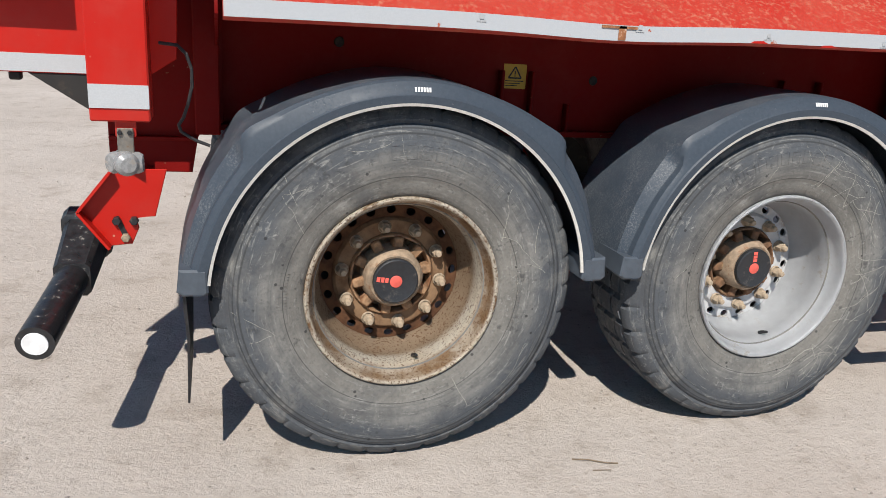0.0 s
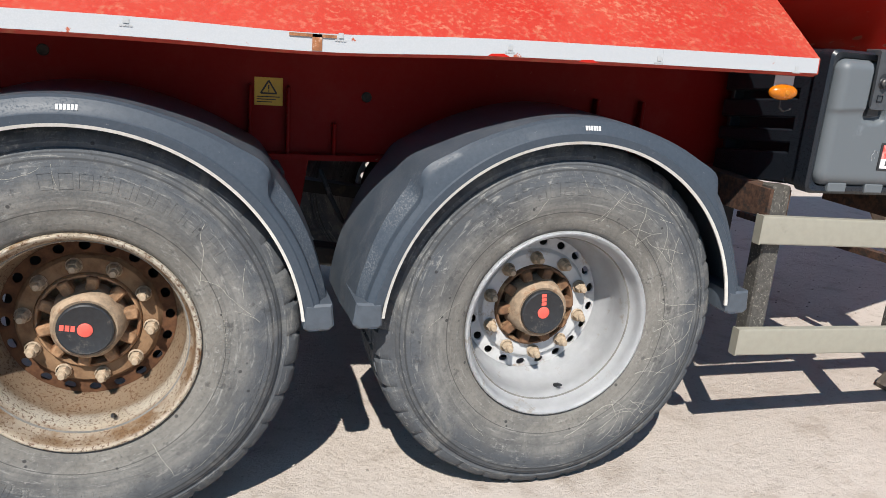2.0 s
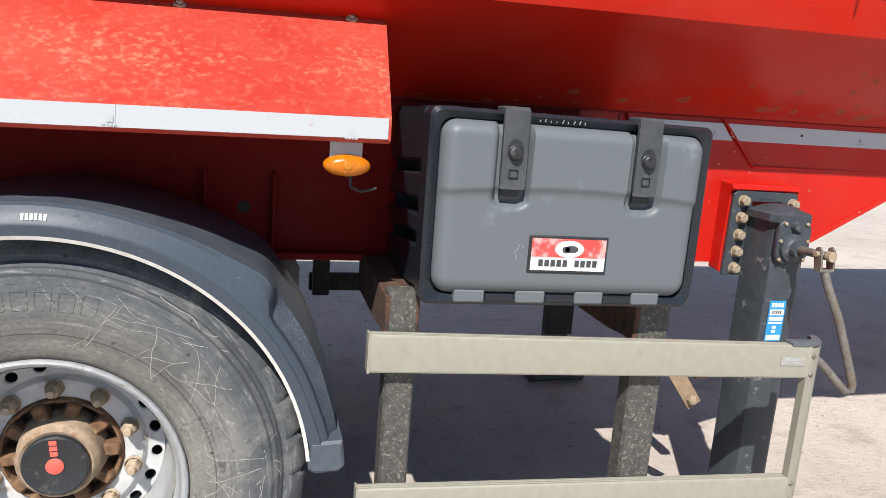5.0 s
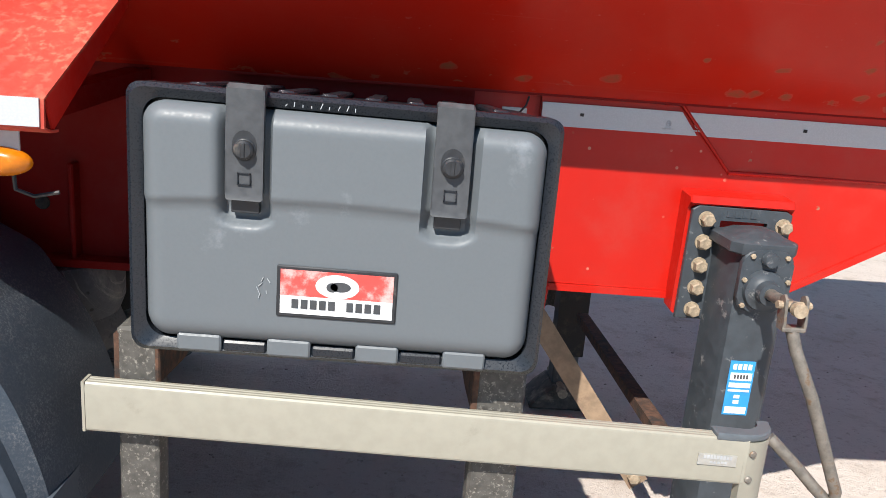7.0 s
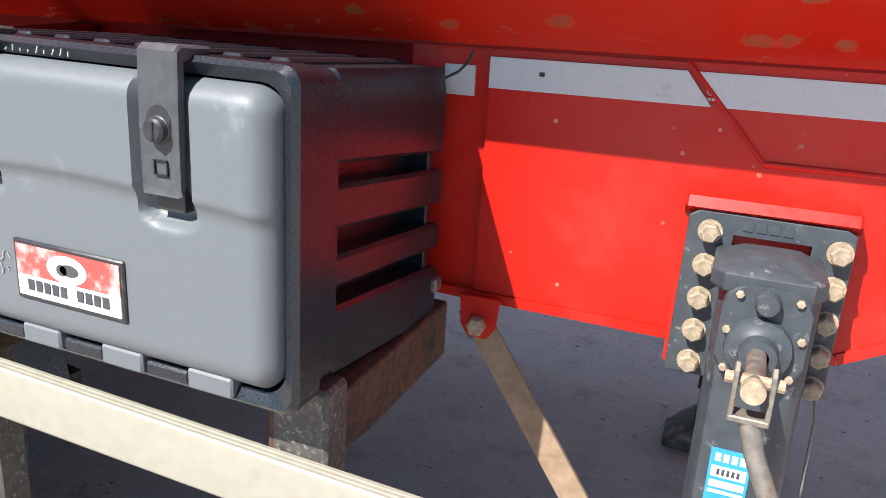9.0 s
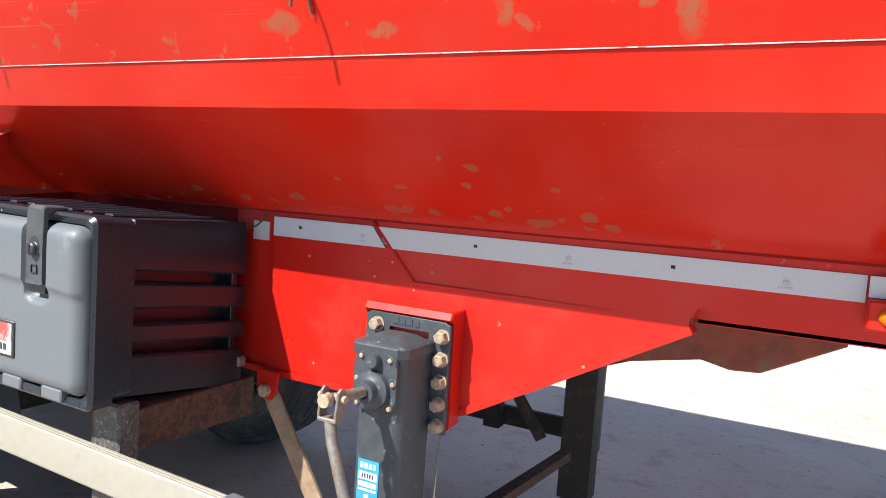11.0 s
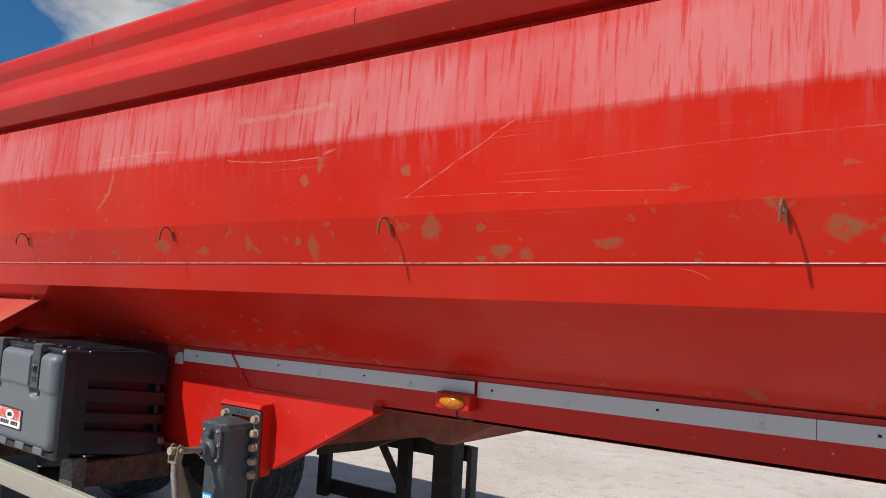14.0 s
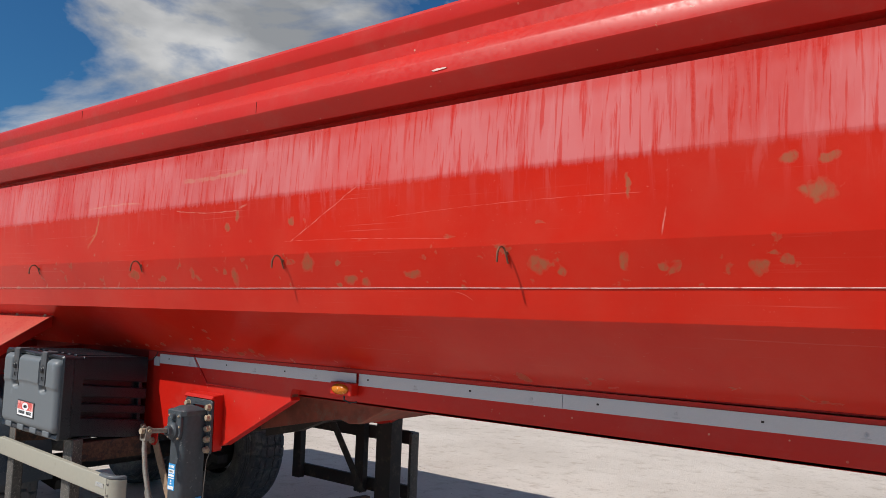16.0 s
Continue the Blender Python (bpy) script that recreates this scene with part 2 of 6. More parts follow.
    smear = n.ramp(n.noise(1.0, 6, 0.65, n.vec((70, 70, 26)), 0.5), 0.3, 0.6, 0.25, 1.0)
    big = n.math("MULTIPLY", n.ramp(near, 1.25, 0.6), smear)
    low = n.ramp(zl, 2.17, 1.92)
    bias = n.math("ADD", n.ramp(zl, 2.16, 1.80, 0.0, 0.066), n.ramp(zl, 1.785, 1.755, 0.0, -0.3))
    bias = n.math("ADD", bias, n.ramp(zl, 1.56, 1.48, 0.0, 0.29))
    fleck = n.noise(21.0, 5, 0.55, n.vec((0.7, 1, 0.85), (1.7, 0, 3.1)), 0.5)
    mud = n.ramp(n.math("ADD", fleck, bias), 0.685, 0.745)
    mud = n.math("MULTIPLY", n.math("MULTIPLY", mud, low), n.math("MULTIPLY", smear, 0.62))
    mud = n.math("MAXIMUM", mud, n.math("MULTIPLY", big, 0.76))
    c = n.mix(mud, c, (0.235, 0.1, 0.048))
    speck = n.math("MULTIPLY", n.ramp(n.noise(95, 5, 0.6), 0.66, 0.72), n.ramp(n.noise(3, 4), 0.4, 0.65))
    c = n.mix(n.math("MULTIPLY", speck, 0.32), c, (0.5, 0.22, 0.18))
    brush = n.ramp(n.noise(1.0, 4, 0.5, n.vec((1.2, 1.2, 160.0))), 0.62, 0.72)
    c = n.mix(n.math("MULTIPLY", n.math("MULTIPLY", brush, n.ramp(n.noise(2.0, 3), 0.45, 0.65)), 0.22), c, (0.55, 0.2, 0.17))
    r = n.math("ADD", n.ramp(n.noise(50, 5), 0.3, 0.7, 0.17, 0.26), n.math("MULTIPLY", n.math("ADD", dust, mud), 0.7))
    return n.done(c, r, n.noise(1.6, 2), 0.006, 0.2)


M_BODY = body_paint()


def deck_paint():
    n = Nodes("deck_paint", 0.45)
    c = n.mix(n.ramp(n.noise(2.0, 5), 0.35, 0.7), (0.44, 0.034, 0.021), (0.39, 0.027, 0.017))
    c = n.mix(n.math("MULTIPLY", n.ramp(n.noise(5, 7, 0.65), 0.3, 0.7), 0.3), c, (0.45, 0.12, 0.075))
    spots = n.ramp(n.noise(62, 7, 0.62), 0.48, 0.68)
    zone = n.ramp(n.noise(4.5, 6, 0.65), 0.36, 0.68)
    down = n.ramp(n.axis("Y"), 2.33, 2.22, 0.25, 1.0)
    c = n.mix(n.math("MULTIPLY", n.math("MULTIPLY", spots, zone), n.math("MULTIPLY", down, 0.5)), c, (0.5, 0.24, 0.14))
    soft = n.math("MULTIPLY", n.ramp(n.noise(24, 5, 0.6), 0.55, 0.72), n.math("MULTIPLY", down, 0.32))
    c = n.mix(soft, c, (0.42, 0.2, 0.11))
    c = n.mix(n.math("MULTIPLY", n.ramp(n.noise(120, 4), 0.66, 0.74), 0.4), c, (0.3, 0.17, 0.1))
    return n.done(c, n.ramp(spots, 0, 1, 0.45, 0.8), n.noise(9, 6), 0.002, 0.4)


M_DECK = deck_paint()


def tape_mat(name, chips):
    n = Nodes(name, 0.35)
    cell = n.voronoi(300)
    c = n.mix(n.ramp(cell, 0.2, 0.7), (0.5, 0.515, 0.53), (0.46, 0.475, 0.49))
    c = n.mix(n.math("MULTIPLY", n.ramp(n.noise(9, 8), 0.5, 0.75), 0.25), c, (0.5, 0.47, 0.43))
    if chips:
        c = n.mix(0.3, c, (0.36, 0.38, 0.41))
        c = n.mix(n.ramp(n.noise(16, 8, 0.6), 0.68, 0.7), c, (0.4, 0.1, 0.05))
    return n.done(c)


M_TAPE = tape_mat("white_reflective_tape", True)
M_TAPE2 = tape_mat("grey_reflective_tape", False)


def rubber_mat():
    n = Nodes("tyre_rubber", 0.85, 0, 0.25)
    big = n.noise(5, 9, 0.68)
    fine = n.noise(120, 5)
    x, z = n.axis("X"), n.axis("Z")
    rad = n.math("SQRT", n.math("ADD", n.math("MULTIPLY", x, x), n.math("MULTIPLY", z, z)), 0.0)
    cmb = n.t.nodes.new("ShaderNodeCombineXYZ")
    n.link(n.math("ADD", rad, n.math("MULTIPLY", n.noise(6, 4), 0.02)), cmb.inputs[0])
    rings = n.noise(46, 5, 0.65, cmb.outputs[0])
    c = n.mix(n.ramp(big, 0.3, 0.7), (0.1, 0.102, 0.103), (0.235, 0.228, 0.213))
    c = n.mix(n.math("MULTIPLY", n.ramp(rad, 0.40, 0.33), 0.45), c, (0.205, 0.188, 0.16))
    c = n.mix(n.ramp(n.math("ADD", rad, n.math("MULTIPLY", n.noise(7, 5), 0.09)), 0.44, 0.5), c, (0.088, 0.096, 0.107))
    c = n.mix(n.math("MULTIPLY", n.ramp(rings, 0.45, 0.7), 0.6), c, (0.08, 0.082, 0.084))
    c = n.mix(n.math("MULTIPLY", n.ramp(n.noise(6, 9, 0.66, None, 1.2), 0.48, 0.7), 0.5), c, (0.25, 0.242, 0.222))
    c = n.mix(n.math("MULTIPLY", n.ramp(n.noise(3.4, 7, 0.6, n.vec((1, 1, 1), (2, 0, 5)), 0.8), 0.5, 0.68), 0.6), c, (0.065, 0.068, 0.074))
    chalk = n.math("MULTIPLY", n.ramp(n.noise(55, 8, 0.75), 0.54, 0.68), n.ramp(n.noise(4, 5), 0.45, 0.62))
    c = n.mix(n.math("MULTIPLY", chalk, 0.75), c, (0.36, 0.355, 0.335))
    ang = n.math("ARCTAN2", z, x)
    sweep = n.t.nodes.new("ShaderNodeCombineXYZ")
    n.link(n.math("MULTIPLY", ang, 2.2), sweep.inputs[0])
    n.link(n.math("MULTIPLY", rad, 34.0), sweep.inputs[1])
    rub = n.ramp(n.noise(2.4, 7, 0.7, sweep.outputs[0], 0.6), 0.55, 0.66)
    c = n.mix(n.math("MULTIPLY", rub, 0.5), c, (0.33, 0.325, 0.305))
    nick = n.math("MULTIPLY", n.ramp(n.voronoi(26), 0.16, 0.09), n.ramp(n.noise(11, 3), 0.5, 0.6))
    c = n.mix(n.math("MULTIPLY", nick, 0.8), c, (0.03, 0.03, 0.032))
    for r0, w in ((0.478, 0.004), (0.492, 0.003), (0.356, 0.002)):
        band = n.ramp(n.math("ABSOLUTE", n.math("SUBTRACT", rad, r0), 0.0), w, w * 0.3)
        c = n.mix(n.math("MULTIPLY", band, 0.6), c, (0.03, 0.031, 0.033))
    c = n.mix(n.math("MULTIPLY", n.ramp(fine, 0.45, 0.75), 0.3), c, (0.055, 0.055, 0.057))
    blot = n.math("MULTIPLY", n.ramp(n.noise(30, 6, 0.6), 0.58, 0.68), n.ramp(n.noise(7, 3), 0.45, 0.6))
    c = n.mix(n.math("MULTIPLY", blot, 0.5), c, (0.04, 0.041, 0.043))
    return n.done(c, None, n.math("ADD", fine, n.noise(26, 6)), 0.003, 0.6)


M_RUBBER = rubber_mat()
M_SCUFF = plain("scuffed_rubber", (0.34, 0.33, 0.29), 0.9, var=0.25, scale=90)


def fender_mat():
    n = Nodes("mudguard_plastic", 0.5, 0, 0.35)
    fine = n.noise(90, 6)
    c = n.mix(n.ramp(fine, 0.3, 0.7), (0.045, 0.059, 0.078), (0.054, 0.069, 0.09))
    top = n.ramp(n.axis("Y"), 2.078, 2.10)
    dust = n.math("MULTIPLY", n.ramp(n.noise(190, 6, 0.75), 0.46, 0.64), n.ramp(n.noise(9, 7), 0.35, 0.65, 0.15, 1.0))
    c = n.mix(n.math("MULTIPLY", n.math("MULTIPLY", dust, top), 0.6), c, (0.24, 0.245, 0.25))
    c = n.mix(n.math("MULTIPLY", n.ramp(n.noise(110, 3), 0.7, 0.74), 0.4), c, (0.2, 0.21, 0.22))
    return n.done(c, n.ramp(dust, 0, 1, 0.46, 0.8), n.noise(4, 3), 0.002, 0.2)


M_FENDER = fender_mat()
M_FENDER_TIP = plain("mudguard_plastic_tip", (0.07, 0.085, 0.105), 0.5, var=0.12, scale=40, bump=0.001)
M_WHITE = plain("white_edge_strip", (0.6, 0.58, 0.54), 0.5, var=0.1, scale=50, dirt=(0.5, 0.46, 0.4), amount=0.12)
M_MARK = plain("white_print", (0.78, 0.78, 0.78), 0.6, var=0.08)


def rust_rim():
    n = Nodes("rusty_rim_paint", 0.7)
    x, z = n.axis("X"), n.axis("Z")
    rad = n.math("SQRT", n.math("ADD", n.math("MULTIPLY", x, x), n.math("MULTIPLY", z, z)), 0.0)
    y = n.axis("Y")
    rad = n.math("ADD", rad, n.math("MULTIPLY", n.math("SUBTRACT", n.noise(7, 5), 0.5), 0.008))
    c = n.mix(n.ramp(n.noise(4, 6, 0.6), 0.3, 0.7), (0.66, 0.57, 0.45), (0.78, 0.73, 0.63))
    stain = n.ramp(n.noise(9, 9, 0.7), 0.36, 0.6, 0.25, 0.95)
    # Barrel browns with depth: rust tone and the shadow inside it, both in colour.
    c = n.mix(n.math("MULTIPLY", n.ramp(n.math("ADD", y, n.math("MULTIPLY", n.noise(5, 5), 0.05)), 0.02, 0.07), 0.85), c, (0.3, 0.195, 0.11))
    seat = n.math("MULTIPLY", n.ramp(rad, 0.256, 0.265), n.ramp(rad, 0.286, 0.279))
    c = n.mix(n.math("MULTIPLY", seat, stain), c, (0.29, 0.165, 0.075))
    c = n.mix(n.math("MULTIPLY", n.ramp(rad, 0.284, 0.29), n.ramp(n.noise(14, 7, 0.7), 0.5, 0.66)), c, (0.3, 0.17, 0.08))
    c = n.mix(n.math("MULTIPLY", n.ramp(n.noise(8, 9, 0.7), 0.58, 0.72), 0.8), c, (0.27, 0.14, 0.06))
    c = n.mix(n.math("MULTIPLY", n.ramp(n.noise(130, 5, 0.7), 0.53, 0.6), 0.85), c, (0.17, 0.08, 0.035))
    return n.done(c, None, n.noise(90, 7), 0.002, 0.6)


M_RIM_RUST = rust_rim()
def rust_shade_disc():
    """Rust on the slotted ring, darkened for its shadow; dust on the nut face, paled as lit."""
    n = Nodes("rusty_shaded_disc", 0.9)
    x, z = n.axis("X"), n.axis("Z")
    rad = n.math("SQRT", n.math("ADD", n.math("MULTIPLY", x, x), n.math("MULTIPLY", z, z)), 0.0)
    rad = n.math("ADD", rad, n.math("MULTIPLY", n.math("SUBTRACT", n.noise(16, 5), 0.5), 0.02))
    c = n.mix(n.ramp(n.noise(30, 7, 0.65), 0.3, 0.7), (0.068, 0.027, 0.011), (0.135, 0.06, 0.026))
    face = n.math("MULTIPLY", n.ramp(rad, 0.189, 0.182), n.ramp(n.noise(12, 7, 0.65), 0.34, 0.6, 0.3, 0.95))
    c = n.mix(face, c, (0.27, 0.165, 0.09))
    return n.done(c, None, n.noise(70, 7), 0.003, 0.6)


M_DISC_RUST_SHADE = rust_shade_disc()
M_HUB = plain("dusty_rusty_hub", (0.28, 0.165, 0.09), 0.85, var=0.35, scale=40, dirt=(0.2, 0.09, 0.04), amount=0.3, dscale=18, bump=0.002)
M_NUT = plain("dusty_nut", (0.42, 0.33, 0.235), 0.75, var=0.25, scale=60, dirt=(0.22, 0.12, 0.07), amount=0.2, dscale=60)
M_RIM_WHITE = plain("silver_white_rim_paint", (0.62, 0.63, 0.645), 0.42, 0.0, 0.06, 25, dirt=(0.45, 0.41, 0.36), amount=0.12, dscale=12)
M_DISC_WHITE = plain("dull_silver_disc_paint", (0.54, 0.54, 0.54), 0.55, 0.0, 0.08, 25, dirt=(0.36, 0.29, 0.23), amount=0.16, dscale=16)
M_COLLAR = plain("beige_dusty_collar", (0.33, 0.245, 0.17), 0.85, var=0.25, scale=50, dirt=(0.25, 0.14, 0.08), amount=0.2, dscale=30, bump=0.001)
M_HUB_DARK = plain("rusty_hub_dark", (0.16, 0.085, 0.045), 0.85, var=0.3, scale=40, dirt=(0.3, 0.2, 0.11), amount=0.3, dscale=24)
M_CAP = plain("black_hub_cap_plastic", (0.022, 0.024, 0.028), 0.42, var=0.2, scale=70, dirt=(0.09, 0.08, 0.07), amount=0.1, dscale=30)
M_CORAL = plain("coral_red_print", (0.75, 0.12, 0.09), 0.5, var=0.1)
M_BLACK = plain("black_enamel", (0.016, 0.016, 0.018), 0.5, var=0.3, scale=40, dirt=(0.1, 0.09, 0.08), amount=0.18, dscale=26, bump=0.001)
M_BLACK_STEEL = plain("black_scratched_steel", (0.022, 0.022, 0.024), 0.35, var=0.3, scale=40, dirt=(0.28, 0.26, 0.23), amount=0.06, dscale=40, bump=0.002)
# Grime on the running gear; on far-side parts also shade put in the colour.
M_DARK = plain("dark_steel_grime_and_shade", (0.02, 0.018, 0.017), 0.75, var=0.3, scale=30, dirt=(0.055, 0.042, 0.032), amount=0.25, dscale=12)
M_GREY_LID = plain("blue_grey_plastic_lid", (0.116, 0.132, 0.145), 0.5, var=0.03, scale=160, dirt=(0.17, 0.19, 0.21), amount=0.0, dscale=5, bump=0.0002)
M_SHELL = plain("charcoal_plastic_shell", (0.013, 0.0165, 0.0225), 0.3, var=0.1, scale=300, dirt=(0.022, 0.024, 0.03), amount=0.0, dscale=9, bump=0.0001, spec=0.45)
M_LATCH = plain("dark_grey_rubber_latch", (0.05, 0.054, 0.06), 0.55, var=0.15, scale=80, bump=0.0005)
M_RAIL = plain("cream_anodised_rail", (0.315, 0.299, 0.246), 0.5, 0.1, 0.05, 40, dirt=(0.26, 0.245, 0.2), amount=0.02, dscale=6)
M_GALV = plain("weathered_galvanised_post", (0.085, 0.08, 0.072), 0.7, 0.2, 0.3, 45, dirt=(0.26, 0.24, 0.21), amount=0.22, dscale=110, bump=0.002)
M_RUSTBEAM = plain("rusty_brown_beam", (0.085, 0.043, 0.027), 0.9, var=0.45, scale=60, dirt=(0.033, 0.025, 0.021), amount=0.36, dscale=26, bump=0.003)
M_DUSTBAR = plain("dust_covered_flat_bar", (0.27, 0.19, 0.125), 0.9, var=0.2, scale=35, dirt=(0.2, 0.13, 0.09), amount=0.2, dscale=10)
M_LEG = plain("anthracite_leg_paint", (0.043, 0.052, 0.062), 0.52, var=0.15, scale=40, dirt=(0.2, 0.2, 0.2), amount=0.08, dscale=35, bump=0.001)
M_BOLT = plain("dusty_zinc_bolt", (0.34, 0.27, 0.19), 0.7, 0.1, 0.3, 80, dirt=(0.28, 0.2, 0.13), amount=0.25, dscale=70)
M_STEEL = plain("dirty_bare_steel", (0.22, 0.2, 0.175), 0.55, 0.5, 0.25, 60, dirt=(0.2, 0.13, 0.08), amount=0.2, dscale=30)
M_BLUE = plain("blue_sticker", (0.03, 0.28, 0.62), 0.4, var=0.08)
M_YELLOW = plain("yellow_warning_label", (0.62, 0.4, 0.05), 0.55, var=0.1, scale=20)
M_AMBER = plain("amber_lens", (0.52, 0.15, 0.004), 0.2, var=0.1, scale=90)
M_LAMP_BASE = plain("grey_lamp_base", (0.35, 0.35, 0.36), 0.5, var=0.1)
M_BADGE_RED = plain("faded_red_badge", (0.6, 0.075, 0.065), 0.4, var=0.12, scale=25, dirt=(0.72, 0.4, 0.38), amount=0.32, dscale=16)
M_BADGE_WHITE = plain("white_badge", (0.75, 0.75, 0.76), 0.4, var=0.06)
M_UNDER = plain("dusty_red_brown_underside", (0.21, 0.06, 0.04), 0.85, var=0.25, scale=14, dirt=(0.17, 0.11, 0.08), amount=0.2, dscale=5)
M_WIRE = plain("rusty_wire", (0.16, 0.065, 0.035), 0.8, var=0.3, scale=60)


def ground_mat():
    n = Nodes("compacted_beige_dirt", 0.95, 0, 0.2)
    big = n.noise(0.45, 8, 0.62)
    mid = n.noise(4.5, 9, 0.66)
    fine = n.noise(70, 8, 0.7)
    c = n.mix(n.ramp(big, 0.35, 0.68), (0.47, 0.412, 0.366), (0.565, 0.503, 0.453))
    c = n.mix(n.math("MULTIPLY", n.ramp(mid, 0.5, 0.7), 0.55), c, (0.31, 0.255, 0.21))
    c = n.mix(n.math("MULTIPLY", n.ramp(fine, 0.58, 0.74), 0.5), c, (0.27, 0.22, 0.185))
    c = n.mix(n.math("MULTIPLY", n.ramp(n.voronoi(48), 0.16, 0.06), n.ramp(n.noise(11, 3), 0.5, 0.6)), c, (0.45, 0.41, 0.37))
    litter = n.math("MULTIPLY", n.ramp(n.voronoi(21, n.vec((1, 1.6, 1), (0.3, 0.7, 0))), 0.10, 0.06), n.ramp(n.noise(2.3, 4), 0.5, 0.6))
    c = n.mix(n.math("MULTIPLY", litter, 0.75), c, (0.2, 0.16, 0.13))
    clod = n.noise(24, 7, 0.72)
    c = n.mix(n.math("MULTIPLY", n.ramp(clod, 0.52, 0.68), 0.42), c, (0.27, 0.22, 0.18))
    grit = n.math("MULTIPLY", n.ramp(n.voronoi(130), 0.3, 0.12), n.ramp(n.noise(19, 4, 0.6), 0.46, 0.6))
    c = n.mix(n.math("MULTIPLY", grit, 0.5), c, (0.62, 0.57, 0.51))
    ruts = n.noise(1.0, 6, 0.6, n.vec((0.5, 3.0, 1.0)))
    h = n.math("ADD", n.math("MULTIPLY", fine, 0.5), n.math("ADD", n.math("MULTIPLY", mid, 0.8), n.math("MULTIPLY", ruts, 0.4)))
    h = n.math("ADD", h, n.math("MULTIPLY", clod, 0.9))
    return n.done(c, None, h, 0.013, 0.75)


M_GROUND = ground_mat()
M_STONE = plain("pale_pebble", (0.38, 0.335, 0.295), 0.9, var=0.35, scale=40)


# ---------------------------------------------------------------- mesh helpers
def finish(bm, smooth=35.0):
    bmesh.ops.recalc_face_normals(bm, faces=bm.faces)
    if smooth:
        lim = radians(smooth)
        for f in bm.faces:
            f.smooth = True
        for e in bm.edges:
            e.smooth = len(e.link_faces) == 2 and e.calc_face_angle(4.0) < lim


def shallow(parent):
    """No part lies deeper than thing > part > sub-part."""
    while parent is not None and parent.parent is not None and parent.parent.parent is not None:
        parent = parent.parent
    return parent


def part(name, bm, material, parent=None, label="", smooth=35.0, mats=()):
    if smooth is not None:
        finish(bm, smooth)
    me = bpy.data.meshes.new(name)
    bm.to_mesh(me)
    bm.free()
    me.materials.append(material)
    for m in mats:
        me.materials.append(m)
    ob = new(name, me)
    ob.parent = shallow(parent)
    if label:
        ob["label"] = label
    return ob


def again(name, like, parent, matrix=None):
    """Another object on the same mesh."""
    ob = new(name, like.data)
    ob.parent = shallow(parent)
    if matrix is not None:
        ob.matrix_basis = matrix
    if "label" in like:
        ob["label"] = like["label"]
    return ob


def add_box(bm, x0, x1, y0, y1, z0, z1, bevel=0.0, seg=1):
    r = bmesh.ops.create_cube(bm, size=1.0)
    for v in r["verts"]:
        v.co = Vector(((x0 + x1) / 2 + v.co.x * (x1 - x0), (y0 + y1) / 2 + v.co.y * (y1 - y0), (z0 + z1) / 2 + v.co.z * (z1 - z0)))
    if bevel:
        edges = list({e for v in r["verts"] for e in v.link_edges})
        r = bmesh.ops.bevel(bm, geom=edges, offset=bevel, segments=seg, affect="EDGES", profile=0.5)
    return bm


def box(x0, x1, y0, y1, z0, z1, bevel=0.003, seg=1):
    return add_box(bmesh.new(), x0, x1, y0, y1, z0, z1, bevel, seg)


def move(bm, m, since=0):
    bm.verts.ensure_lookup_table()
    for v in bm.verts[since:]:
        v.co = m @ v.co
    return bm


def prism(bm, poly, a0, a1, axis="x", bevel=0.0):
    """A closed outline swept along an axis. For x the outline is (y, z), for y (x, z), for z (x, y)."""
    def put(p, a):
        return {"x": (a, p[0], p[1]), "y": (p[0], a, p[1]), "z": (p[0], p[1], a)}[axis]
    lo = [bm.verts.new(put(p, a0)) for p in poly]
    hi = [bm.verts.new(put(p, a1)) for p in poly]
    n = len(poly)
    faces = [bm.faces.new(lo), bm.faces.new(hi[::-1])]
    for i in range(n):
        faces.append(bm.faces.new((lo[i], hi[i], hi[(i + 1) % n], lo[(i + 1) % n])))
    if bevel:
        edges = list({e for f in faces[:2] for e in f.edges})
        bmesh.ops.bevel(bm, geom=edges, offset=bevel, segments=1, affect="EDGES")
    return bm


def sheet(line, thick):
    """An open line of (a, b) thickened to a closed outline."""
    pts = [Vector(p) for p in line]
    back = []
    for i, p in enumerate(pts):
        a, b = pts[max(i - 1, 0)], pts[min(i + 1, len(pts) - 1)]
        d = (b - a).normalized()
        back.append(p + Vector((-d.y, d.x)) * thick)
    return [tuple(p) for p in pts] + [tuple(p) for p in reversed(back)]


def steps(bm, poly, a0, a1, n, wobble=0.0):
    """An outline swept along x in n steps, with a slight waviness for beaten sheet metal."""
    rings = []
    for i in range(n + 1):
        x = a0 + (a1 - a0) * i / n
        ring = []
        for y, z in poly:
            d = noise.noise(Vector((x * 1.7, z * 3, y))) * wobble
            ring.append(bm.verts.new((x, y + d, z + d * 0.5)))
        rings.append(ring)
    m = len(poly)
    for a, b in zip(rings, rings[1:]):
        for k in range(m):
            bm.faces.new((a[k], b[k], b[(k + 1) % m], a[(k + 1) % m]))
    bm.faces.new(rings[0]), bm.faces.new(rings[-1][::-1])
    return bm


